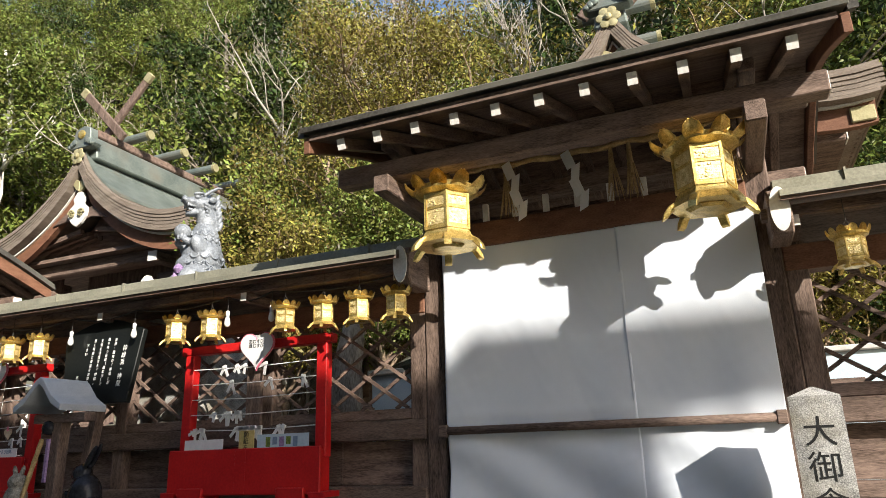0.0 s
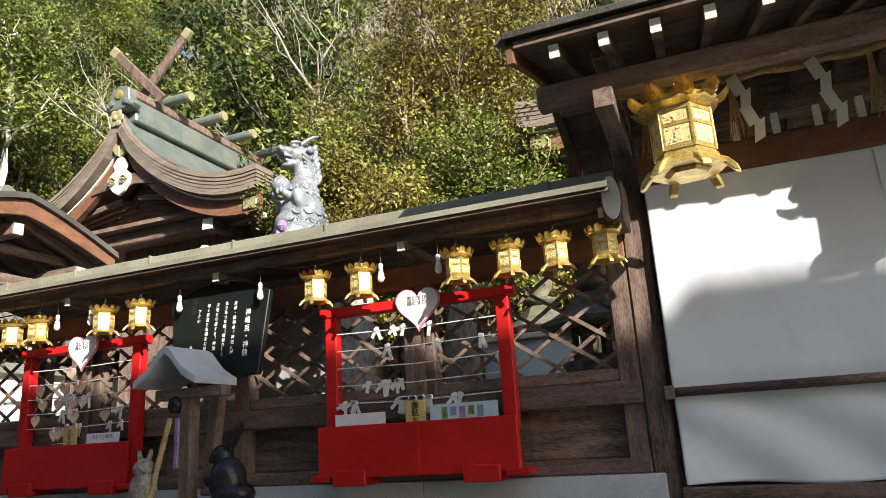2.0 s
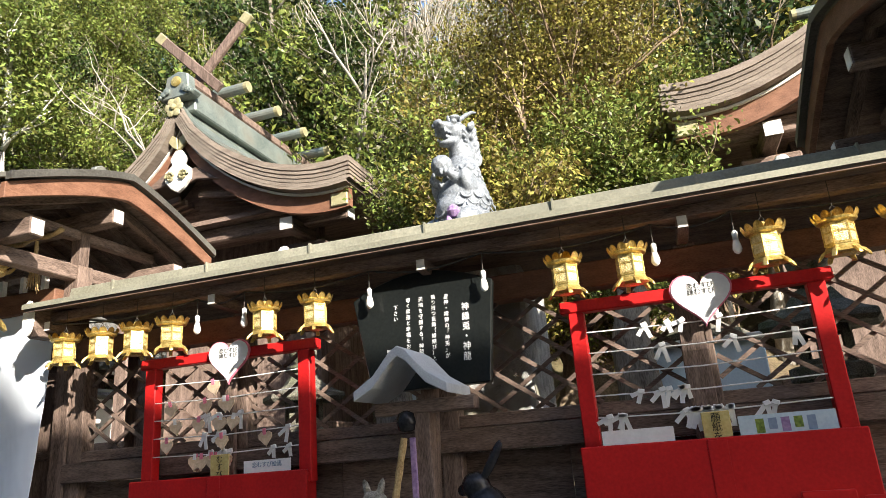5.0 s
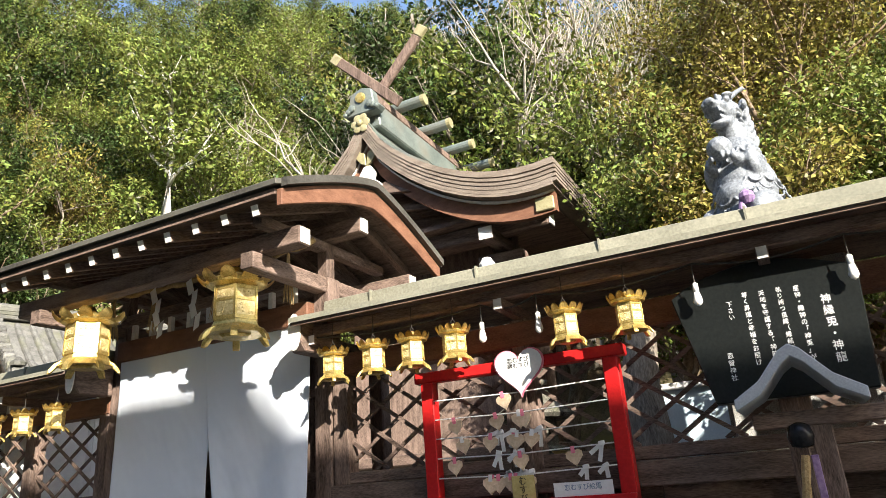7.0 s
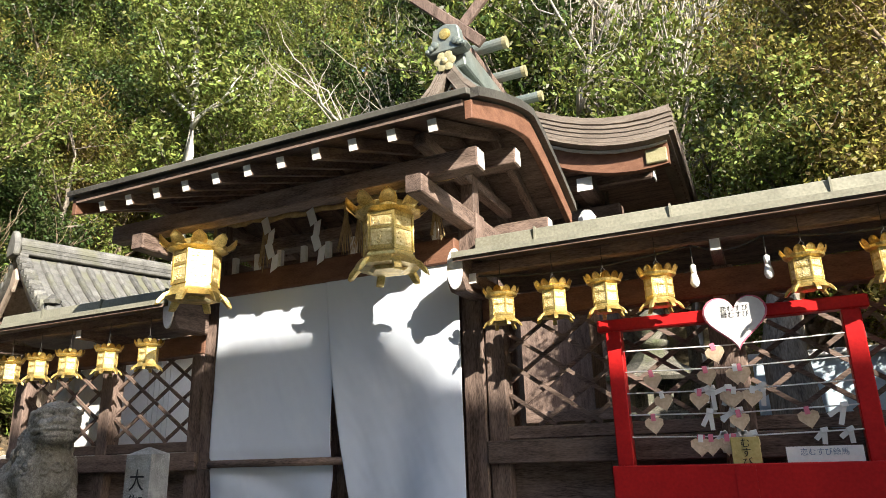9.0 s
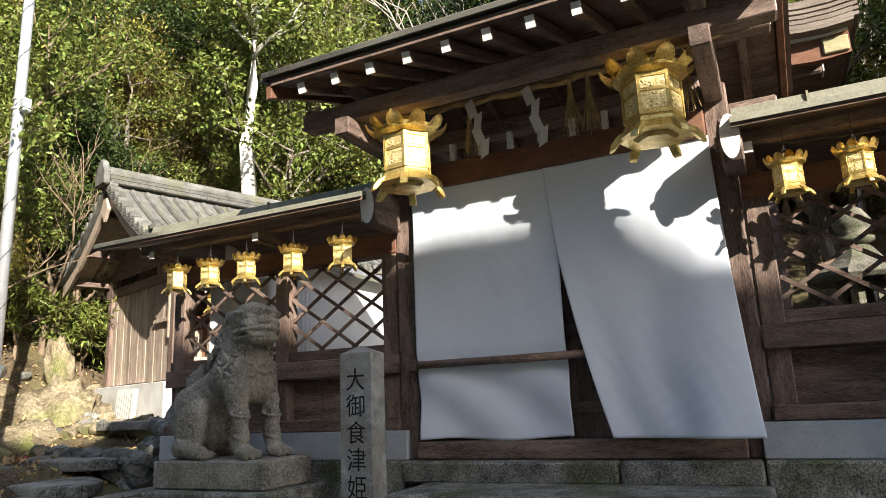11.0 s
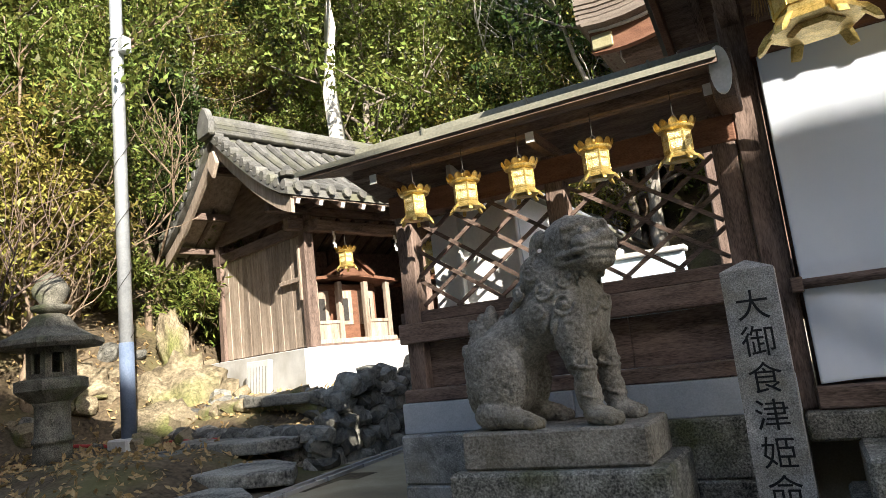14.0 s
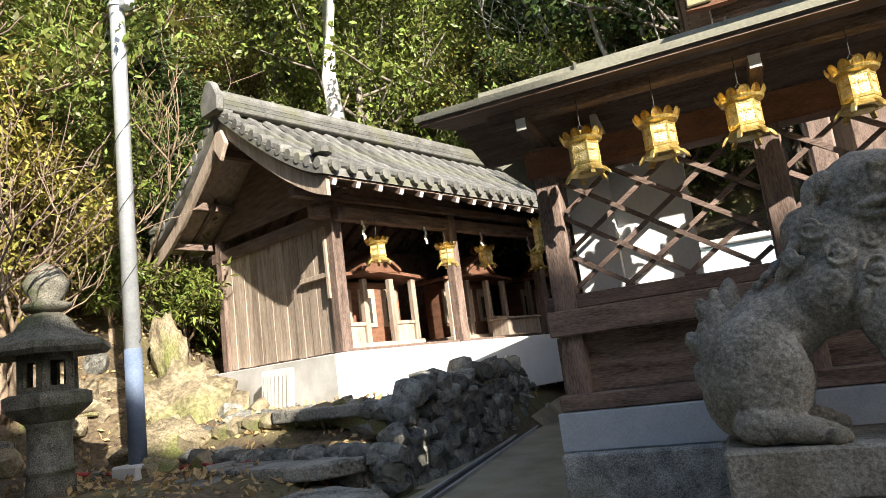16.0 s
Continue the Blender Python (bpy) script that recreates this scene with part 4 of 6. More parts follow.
    for k in range(3):
        part("ridge_course", box(rx - 0.16 + 0.03 * k, rx + 0.16 - 0.03 * k, -0.72, 6.7, 4.96 + 0.075 * k, 5.03 + 0.075 * k, 0.012), TILE, s)
    part("ridge_roll", rod((rx, -0.8, 5.2), (rx, 6.7, 5.2), 0.075, n=10), TILE, s, smooth=True)
    part("ridge_end_tile", prism([(rx - 0.2, 4.92), (rx - 0.22, 5.1), (rx - 0.1, 5.32), (rx, 5.38), (rx + 0.1, 5.32), (rx + 0.22, 5.1), (rx + 0.2, 4.92)], 0.1, "y", 0.02), TILE, s).location.y = -0.84
    part("gable_board", prism([(rx - 1.5, 3.6), (rx, 4.75), (rx + 1.5, 3.6)], 0.04, "y"), WOOD, s).location.y = -0.05
    for x in (-2.75, -2.1, -1.4, -0.5, 0.2):
        u = abs(x - rx) / hw
        part("eave_purlin", box(x - 0.05, x + 0.05, -0.66, 0.1, curve(min(u, 1), -0.3), curve(min(u, 1), -0.19), 0.008), WOOD_Y, s)
    part("gable_pendant", prism([(rx - 0.06, 4.72), (rx + 0.06, 4.72), (rx + 0.15, 4.52), (rx + 0.07, 4.42), (rx, 4.32), (rx - 0.07, 4.42), (rx - 0.15, 4.52)], 0.06, "y", 0.012), PLANK, s).location.y = -0.74
    # altars inside
    for y in (1.05, 3.15, 5.2):
        a = thing("altar_cabinet", "small plain wood altar cabinet with a gabled roof", "altar", M @ pose(-0.75, y, 1.8), "altars in the small shrine")
        part("cabinet_base", box(-0.35, 0.33, -0.75, 0.75, 0, 0.08, 0.01), PLANK, a)
        part("cabinet_body", box(-0.3, 0.02, -0.62, 0.62, 0.08, 0.92, 0.01), WARMWOOD, a)
        for yy in (-0.66, -0.24, 0.24, 0.66):
            part("cabinet_post", box(0.22, 0.3, yy - 0.04, yy + 0.04, 0.08, 0.92, 0.006), PLANK, a)
        for yy in (-0.42, 0, 0.42):
            door = part("cabinet_door", box(0.021, 0.04, yy - 0.15, yy + 0.15, 0.3, 0.82, 0.004), PLANK, a)
            # near-black plate on the door stands for the shade inside an opening
            part("door_opening", box(0.041, 0.046, yy - 0.07, yy + 0.07, 0.36, 0.7, 0), WIRE, door)
        for yy in (-0.45, 0.45):
            part("low_panel", box(0.23, 0.27, yy - 0.16, yy + 0.16, 0.08, 0.3, 0.004), PLANK, a)
            part("panel_rail", box(0.21, 0.29, yy - 0.17, yy + 0.17, 0.302, 0.35, 0.004), PLANK, a)
        part("cabinet_roof", prism([(-0.85, 0.92), (0, 1.0), (0.85, 0.92), (0.85, 0.96), (0, 1.05), (-0.85, 0.96)], 0.75, "x"), WARMWOOD, a).location.x = -0.4
        part("cabinet_gable", prism([(-0.36, 1.0), (0, 1.26), (0.36, 1.0), (0.36, 1.05), (0, 1.32), (-0.36, 1.05)], 0.5, "x", 0.004), WARMWOOD, a).location.x = -0.1
        part("gable_face", prism([(-0.3, 1.0), (0, 1.23), (0.3, 1.0)], 0.03, "x"), WARMWOOD, a).location.x = 0.33
        part("finial", merge(box(-0.012, 0.012, -0.014, 0.014, -0.05, 0.16, 0, Matrix.Translation((0.32, 0.0, 1.28)) @ pose(0, 0, 0, 35)), box(-0.012, 0.012, -0.014, 0.014, -0.05, 0.16, 0, Matrix.Translation((0.29, 0.0, 1.28)) @ pose(0, 0, 0, -35))), WARMWOOD, a)
    for y in (0.5, 1.75, 2.6, 3.9):
        lantern(M @ pose(0.2, y, 2.84, 0, 0, 20) @ Matrix.Diagonal((1.35, 1.35, 1.35, 1)))
    lantern(pose(-12.32, 5.0, 2.2, 0, 0, 10))
    box_ = thing("offering_box", "grey wooden offering box on the plinth", "box", M @ pose(0.0, 3.45, 1.8))
    part("box_body", box(-0.22, 0.1, -0.4, 0.4, 0.0, 0.24, 0.008), PLANK, box_)
    part("box_top", box(-0.26, 0.14, -0.44, 0.44, 0.242, 0.27, 0.006), PLANK, box_)
    for k, y in enumerate((0.4, 1.5, 2.7, 3.9, 5.0)):
        st = thing("paper_streamer", "white zigzag paper streamer on the front beam", "streamer", M @ pose(0.085, y, 3.34), "shrine streamers")
        part("fold", merge(*[box(-0.002, 0.002, -0.02 + 0.02 * (j % 2), 0.02 + 0.02 * (j % 2), -0.06 * (j + 1), -0.06 * j, 0) for j in range(4)]), PAPER, st)


auxiliary_shrine()

# ---- rocks, walls of field stone ----
ROCKS = []


def rock_mesh(seed):
    bm = bmesh.new()
    bmesh.ops.create_icosphere(bm, subdivisions=2, radius=0.5)
    for v in bm.verts:
        c = v.co.normalized()
        k = 0.5 + 0.26 * noise.noise(c * 1.3 + Vector((seed * 3.1, 0, 0))) + 0.08 * noise.noise(c * 3.1 + Vector((0, seed * 2.3, 0)))
        v.co = c * k
        for ax in range(3):
            v.co[ax] = max(-0.36, min(0.36, v.co[ax]))
    me = bpy.data.meshes.new("stone")
    bm.to_mesh(me)
    bm.free()
    me.materials.append(ROCK if seed < 8 else BANKROCK)
    return me


for k in range(7):
    ROCKS.append(rock_mesh(k + 1))
PALE_ROCKS = [rock_mesh(k + 8) for k in range(4)]


def rubble(parent, x, y, z, sx, sy, sz, name="stone", kinds=ROCKS):
    o = new(name, random.choice(kinds))
    o.parent = parent
    o.matrix_local = pose(x, y, z, random.uniform(-25, 25), random.uniform(-25, 25), random.uniform(0, 360) if abs(sx - sy) < 0.05 else random.uniform(-12, 12)) @ Matrix.Diagonal((sx, sy, sz, 1))
    return o


def stone_wall():
    w = thing("stone_wall", "dry wall of dark lichened field stones along the path", "stone wall", None)
    for i in range(34):
        t = i / 33
        y = 5.3 + 6.6 * t
        x = -13.95 - 0.5 * t
        top = 1.25 + 0.12 * t - 0.5 * max(0.0, 1 - t / 0.12)
        z = 0.42
        while z < top:
            h = random.uniform(0.14, 0.27)
            rubble(w, x + random.uniform(-0.05, 0.05) - 0.12 * (z - 0.5), y + random.uniform(-0.08, 0.08), z + h / 2, 0.36, random.uniform(0.24, 0.4), h * 1.35)
            z += h * 0.92
    for i in range(16):
        t = i / 15
        x, y = -14.0 - 2.3 * t, 5.3 - 0.35 * math.sin(t * 2.2) + 0.9 * t
        for z in np.arange(0.5, 0.86, 0.16):
            rubble(w, x + random.uniform(-0.06, 0.06), y + random.uniform(-0.05, 0.05), z, random.uniform(0.26, 0.45), 0.3, 0.24)
    for i in range(14):
        t = i / 13
        x, y = -14.2 - 2.6 * t, 6.05 + 0.6 * t
        for z in (0.98, 1.14):
            rubble(w, x + random.uniform(-0.06, 0.06), y + random.uniform(-0.05, 0.05), z, random.uniform(0.28, 0.5), 0.3, 0.24)

    e = thing("step_edging", "rough pale stones edging the steps below the small shrine", "stone edging", None)
    for i in range(13):
        t = i / 12
        rubble(e, -16.45 + 2.0 * t + random.uniform(-0.05, 0.05), 6.3 - 0.2 * t, max(0.9, ground_height(-16.45 + 2.0 * t, 6.2) + 0.05), random.uniform(0.3, 0.48), 0.34, random.uniform(0.2, 0.3), "stone", PALE_ROCKS)
    for i in range(9):
        t = i / 8
        rubble(e, -16.4 + 1.7 * t + random.uniform(-0.06, 0.06), 5.72 - 0.1 * t, 0.68, random.uniform(0.26, 0.42), 0.3, random.uniform(0.18, 0.26), "stone", PALE_ROCKS if i % 3 else ROCKS)


stone_wall()


def slab(x, y, z, a, b, turn, label="flat worn stepping slab of grey stone"):
    s = tagged(part("stepping_stone", bmesh.new(), ROCK), label, "stepping stone", "stepping stones")
    bm = bmesh.new()
    n = 9
    vs = [bm.verts.new((a * math.cos(i * 2 * math.pi / n) * random.uniform(0.85, 1.1), b * math.sin(i * 2 * math.pi / n) * random.uniform(0.85, 1.1), 0)) for i in range(n)]
    f = bm.faces.new(vs)
    r = bmesh.ops.extrude_face_region(bm, geom=[f])
    bmesh.ops.translate(bm, vec=(0, 0, 0.12), verts=[v for v in r["geom"] if isinstance(v, bmesh.types.BMVert)])
    bevel(bm, 0.02, 2)
    bm.to_mesh(s.data)
    bm.free()
    s.matrix_world = pose(x, y, z, 0, 0, turn)
    return s


slab(-14.95, 5.3, 0.72, 1.0, 0.5, -12)
slab(-14.5, 4.6, 0.54, 1.0, 0.45, -15)
slab(-14.2, 3.8, 0.44, 0.95, 0.5, -20)
slab(-15.2, 6.3, 1.1, 0.8, 0.35, -12)
slab(-15.6, 4.55, 0.68, 0.55, 0.35, 20)


def boulder(x, y, z, sx, sy, sz, turn, label):
    bm = bmesh.new()
    bmesh.ops.create_icosphere(bm, subdivisions=4, radius=0.5)
    for v in bm.verts:
        c = v.co.normalized()
        q = c * 2.3 + Vector((x, y, 0))
        cell = noise.cell(q + 0.5 * noise.noise_vector(q))
        v.co = c * (0.46 + 0.12 * noise.noise(c * 1.4 + Vector((x, 0, 0))) + 0.07 * cell + 0.07 * noise.noise(c * 4.6 + Vector((0, x, 0))) + 0.035 * noise.noise(c * 11))
    b = part("boulder", bm, BANKROCK, None, smooth=True)
    b.matrix_world = pose(x, y, z, 8, -6, turn) @ Matrix.Diagonal((sx, sy, sz, 1))
    return tagged(b, label, "boulder")


boulder(-17.9, 7.0, 1.0, 1.9, 1.5, 1.7, 20, "sunlit brown earth covered boulder on the bank")
boulder(-18.3, 7.3, 2.0, 0.5, 0.5, 1.3, 30, "pointed pale standing boulder on the bank")
boulder(-17.2, 6.1, 0.95, 1.0, 0.7, 0.6, 50, "low brown rock at the foot of the bank")
boulder(-18.9, 5.9, 1.4, 1.8, 1.5, 1.2, 10, "broad brown rock in the bank")

rk = random.Random(77)
for i in range(46):
    x, y = rk.uniform(-18.6, -16.3), rk.uniform(4.9, 8.2)
    k = rk.uniform(0.16, 0.5)
    o = new("bank_stone", rk.choice(ROCKS if i % 3 == 0 else PALE_ROCKS))
    o.matrix_world = pose(x, y, ground_height(x, y) + 0.1 * k, rk.uniform(-30, 30), rk.uniform(-30, 30), rk.uniform(0, 360)) @ Matrix.Diagonal((k, k * 0.8, k * 0.7, 1))
    tagged(o, "rough loose stone half sunk in the earth bank", "stone", "stones on the bank")

# ---- gutter, pole, stone lantern ----
gut = thing("drain_channel", "narrow dark drain channel along the path", "drain", None, kind="structure")
for i in range(14):
    y = 2.2 + i * 0.62
    x = -13.2 - 0.12 * (y - 2.2) + (0.05 * (2.9 - y) if y < 2.9 else 0)
    z = ground_height(x + 0.1, y + 0.3) + 0.012
    m = pose(x, y + 0.3, z, 0, 0, 7)
    part("drain_cover", merge(box(-0.075, -0.05, -0.3, 0.3, -0.06, 0.02, 0.004, m), box(0.05, 0.075, -0.3, 0.3, -0.06, 0.02, 0.004, m)), CONCRETE, gut)
    part("drain_floor", box(-0.05, 0.05, -0.3, 0.3, -0.06, -0.006, 0, m), WIRE, gut)

pole = thing("utility_pole", "galvanised steel pole on a concrete footing", "pole", pose(-16.55, 5.16, 0))
part("shaft", rod((0, 0, 0.9), (0, 0, 9.5), 0.08, 0.068, 18), GALV, pole, smooth=True)
# sleeve over the shaft puts the shade on its lower length into colour
part("painted_sleeve", rod((0, 0, 0.93), (0, 0, 2.0), 0.083, 0.0815, 18), POLESHADE, pole, "blue-grey lower length with its shade put into the colour", smooth=True)
part("footing", box(-0.17, 0.17, -0.17, 0.17, 0.55, 0.93, 0.02), CONCRETE, pole)
for z in (5.6, 5.75):
    part("band", rod((0, 0, z), (0, 0, z + 0.03), 0.09, n=16), GALV, pole)
part("wound_cable", tube([(0.086 * math.cos(k * 0.42), 0.086 * math.sin(k * 0.42), 2.05 + k * 0.05) for k in range(140)], 0.004, 5), WIRE, pole)
part("bracket_box", box(0.09, 0.2, -0.06, 0.06, 5.55, 5.75, 0.01), GALV, pole)

hose = thing("garden_hose", "faded red rubber hose lying over the bank", "hose")
part("hose_run", tube([(-17.4 + 0.16 * i, 4.7 + 0.5 * math.sin(i * 0.35) + 0.09 * i, ground_height(-17.4 + 0.16 * i, 4.7 + 0.5 * math.sin(i * 0.35) + 0.09 * i) + 0.05) for i in range(15)], 0.022, 6), HOSE, hose, smooth=True)


def stone_lantern(x, y, z0, k=1.0, name_label="old grey granite lantern with a wide curved cap"):
    s = thing("stone_lantern", name_label, "stone lantern", pose(x, y, z0, 0, 0, 14) @ Matrix.Diagonal((k, k, k, 1)))
    part("base", lathe([(0.36, 0), (0.36, 0.1), (0.26, 0.16)], 6), LANTERNSTONE, s)
    part("shaft", lathe([(0.2, 0.15), (0.185, 0.35), (0.18, 0.4), (0.2, 0.41), (0.2, 0.45), (0.175, 0.47), (0.17, 0.78), (0.19, 0.82)], 20), LANTERNSTONE, s, smooth=True)
    part("platform", lathe([(0.2, 0.82), (0.33, 0.92), (0.36, 0.95), (0.36, 1.05), (0.3, 1.07)], 6), LANTERNSTONE, s)
    for i in range(6):
        walls = [box(-0.12, 0.12, -0.21, -0.17, 1.07, 1.12, 0, pose(0, 0, 0, 0, 0, 60 * i)), box(-0.12, 0.12, -0.21, -0.17, 1.33, 1.4, 0, pose(0, 0, 0, 0, 0, 60 * i)), box(-0.125, -0.06, -0.21, -0.17, 1.07, 1.4, 0, pose(0, 0, 0, 0, 0, 60 * i)), box(0.06, 0.125, -0.21, -0.17, 1.07, 1.4, 0, pose(0, 0, 0, 0, 0, 60 * i))]
        part("fire_box_side", merge(*walls), LANTERNSTONE, s)
    part("cap", lathe([(0.2, 1.4), (0.5, 1.38), (0.54, 1.42), (0.53, 1.47), (0.42, 1.51), (0.27, 1.6), (0.18, 1.72), (0.1, 1.76)], 6), LANTERNSTONE, s)
    part("finial", lathe([(0.1, 1.75), (0.19, 1.79), (0.2, 1.83), (0.1, 1.86), (0.17, 1.94), (0.185, 2.02), (0.12, 2.13), (0.02, 2.2)], 18), LANTERNSTONE, s, smooth=True)
    return s


stone_lantern(-16.5, 4.25, 0.62, 0.97)
sg = thing("notice_stone", "white painted notice slab with worn lettering", "sign", pose(-16.42, 7.08, 1.0, -5, 0, -12))
part("board", box(-0.26, 0.26, -0.04, 0.04, 0, 0.68, 0.008), CONCRETE, sg)
for r in range(7):
    part("text_column", box(-0.22 + r * 0.07, -0.212 + r * 0.07, -0.043, -0.0405, 0.1 + 0.1 * random.random(), 0.6, 0), DARKSTONE, sg)

# ---- guardian lion and markers ----
def blob(parts_, name, mat, voxel, label, category, m, rough=0.0, fine=None, soften=1):
    """One mesh carved out of overlapping rounded forms; fine: a mesh of carved relief laid on them."""
    bm = bmesh.new()
    for c, r, rot in parts_:
        bmesh.ops.create_icosphere(bm, subdivisions=3, radius=1, matrix=Matrix.Translation(c) @ pose(0, 0, 0, *rot) @ Matrix.Diagonal((*r, 1)))
    ob = part(name, bm, mat, None, smooth=True)
    rm = ob.modifiers.new("carve", "REMESH")
    rm.mode, rm.voxel_size, rm.use_smooth_shade = "VOXEL", voxel * (1.4 if fine else 1), True
    sm = ob.modifiers.new("soften", "SMOOTH")
    sm.factor, sm.iterations = 0.5, soften
    if fine:
        body = bpy.data.meshes.new_from_object(ob.evaluated_get(bpy.context.evaluated_depsgraph_get()))
        fine.from_mesh(body)
        fine.to_mesh(ob.data)
        fine.free()
        bpy.data.meshes.remove(body)
        rm.voxel_size = voxel
        sm.iterations = 1
    if rough:
        tx = bpy.data.textures.new(name, "CLOUDS")
        tx.noise_scale, tx.noise_depth = 0.03, 4
        dp = ob.modifiers.new("wear", "DISPLACE")
        dp.texture, dp.strength, dp.mid_level = tx, rough, 0.5
    ob.matrix_world = m
    return tagged(ob, label, category)


def swirl(bm, c, out, r, thick, way=1):
    """A raised curl of carved hair at c, facing out."""
    q = Vector(out).to_track_quat("Z", "Y").to_matrix()
    pts = []
    for k in range(22):
        a, d = way * k * 0.52, r * (1 - k / 25)
        pts.append(Vector(c) + q @ Vector((d * math.cos(a), d * math.sin(a), 0.35 * thick * k / 22)))
    tube(pts, [thick * (1 - 0.4 * k / 22) for k in range(22)], 6, bm)
    lump(bm, c, (r * 0.3, r * 0.3, r * 0.3))


def lump(bm, c, r, rot=(0, 0, 0)):
    bmesh.ops.create_icosphere(bm, subdivisions=2, radius=1, matrix=Matrix.Translation(c) @ pose(0, 0, 0, *rot) @ Matrix.Diagonal((*r, 1)))


def lion(m, label):
    P, R0 = [], (0, 0, 0)
    F = bmesh.new()
    # haunches, sloping back, chest, neck
    P += [((-0.32, 0, 0.27), (0.19, 0.18, 0.25), R0), ((-0.40, 0, 0.21), (0.15, 0.16, 0.21), R0), ((-0.16, 0, 0.46), (0.26, 0.155, 0.15), (0, -38, 0)), ((-0.24, 0, 0.42), (0.19, 0.165, 0.17), (0, -30, 0)), ((0.02, 0, 0.57), (0.22, 0.18, 0.17), (0, -42, 0)), ((0.17, 0, 0.57), (0.18, 0.18, 0.2), R0), ((0.22, 0, 0.5), (0.11, 0.15, 0.14), R0), ((0.10, 0, 0.74), (0.19, 0.165, 0.19), R0), ((0.02, 0, 0.75), (0.13, 0.15, 0.17), (0, -30, 0)), ((0.16, 0, 0.77), (0.15, 0.15, 0.14), R0)]
    for s in (-1, 1):
        # thigh and hind foot
        P += [((-0.29, s * 0.14, 0.28), (0.19, 0.085, 0.23), (0, -18, 0)), ((-0.30, s * 0.17, 0.08), (0.13, 0.06, 0.08), R0), ((-0.17, s * 0.18, 0.055), (0.14, 0.065, 0.055), (0, 8, 0))]
        fx = 0.0 if s < 0 else 0.03
        P += [((0.19, s * 0.125, 0.47), (0.10, 0.075, 0.17), (0, 8, 0)), ((0.20 + fx, s * 0.125, 0.37), (0.078, 0.064, 0.13), (0, 8, 0)), ((0.225 + fx, s * 0.125, 0.23), (0.058, 0.054, 0.16), (0, 10, 0)), ((0.245 + fx, s * 0.125, 0.12), (0.055, 0.052, 0.12), (0, 8, 0)), ((0.29 + fx, s * 0.125, 0.048), (0.1, 0.07, 0.05), (0, 10, 0))]
        for k in range(4):
            lump(F, (0.365 + fx - 0.012 * abs(k - 1.5), s * 0.125 + 0.036 * (k - 1.5), 0.034), (0.04, 0.018, 0.034), (0, 20, 0))
            lump(F, (-0.045 - 0.012 * abs(k - 1.5), s * 0.18 + 0.032 * (k - 1.5), 0.032), (0.042, 0.016, 0.032), (0, 20, 0))
        # hair bands above the ankles
        ring = [(0.218 + fx + 0.07 * math.cos(k * math.pi / 6), s * 0.125 + 0.066 * math.sin(k * math.pi / 6), 0.295 - 0.02 * math.cos(k * math.pi / 6)) for k in range(13)]
        tube(ring, 0.009, 6, F)
        for k in range(6):
            a = k * math.pi / 3 + 0.3
            lump(F, (0.218 + fx + 0.068 * math.cos(a), s * 0.125 + 0.063 * math.sin(a), 0.31), (0.011, 0.011, 0.016))
        ring = [(0.242 + fx + 0.057 * math.cos(k * math.pi / 6), s * 0.125 + 0.055 * math.sin(k * math.pi / 6), 0.15 - 0.02 * math.cos(k * math.pi / 6)) for k in range(13)]
        tube(ring, 0.008, 6, F)
        # curls of the mane over neck, shoulder and chest
        for x, y, z, r, ox in ((0.0, 0.15, 0.80, 0.05, -0.2), (-0.09, 0.145, 0.70, 0.045, -0.3), (0.07, 0.17, 0.69, 0.052, 0.0), (0.185, 0.185, 0.61, 0.066, 0.25), (0.30, 0.115, 0.60, 0.055, 0.8), (0.35, 0.04, 0.60, 0.04, 2.5), (0.03, 0.175, 0.59, 0.045, -0.1), (0.19, 0.15, 0.735, 0.045, 0.3), (0.28, 0.1, 0.70, 0.04, 0.8)):
            swirl(F, (x, s * (y - 0.004), z), (ox, s, 0.1), r, 0.0105, s)
        for x, y, z, a in ((0.06, 0.17, 0.50, 25), (0.12, 0.19, 0.49, 15), (0.24, 0.16, 0.49, -5), (-0.03, 0.17, 0.53, 35)):
            lump(F, (x, s * (y - 0.008), z + 0.02), (0.022, 0.014, 0.055), (0, a, 0))
        for k in range(7):
            lump(F, (-0.13 + 0.022 * k, s * (0.1 + 0.008 * (k % 3)), 0.66 + 0.035 * k), (0.022, 0.018, 0.06), (0, 40, 0))
        # ribs of the haunch hair
        for k in range(2):
            swirl(F, (-0.47 + 0.05 * k, s * (0.13 + 0.02 * k), 0.36 - 0.11 * k), (-0.6, s, 0.2), 0.04, 0.012, s)
    # spine ridge
    for k in range(9):
        lump(F, (-0.33 + 0.042 * k, 0, 0.55 + 0.034 * k), (0.03, 0.022, 0.022), (0, -40, 0))
    # head, turned a little towards the court
    H = Matrix.Translation((0.185, 0, 0)) @ pose(0, 0, 0, 0, 0, -24) @ Matrix.Translation((-0.14, 0, 0))

    def head(c, r, rot=R0):
        P.append((tuple(H @ Vector(c)), r, (rot[0], rot[1], rot[2] - 24)))

    def chip(c, r, rot=R0):
        lump(F, tuple(H @ Vector(c)), r, (rot[0], rot[1], rot[2] - 24))

    head((0.18, 0, 0.93), (0.185, 0.17, 0.145))
    head((0.16, 0, 0.995), (0.13, 0.12, 0.07))
    head((0.33, 0, 0.90), (0.10, 0.14, 0.052))
    head((0.29, 0, 0.80), (0.115, 0.125, 0.045))
    head((0.20, 0, 0.85), (0.13, 0.125, 0.09))
    head((0.27, 0, 0.955), (0.11, 0.13, 0.05))
    for s in (-1, 1):
        head((0.17, s * 0.11, 0.86), (0.1, 0.055, 0.1))
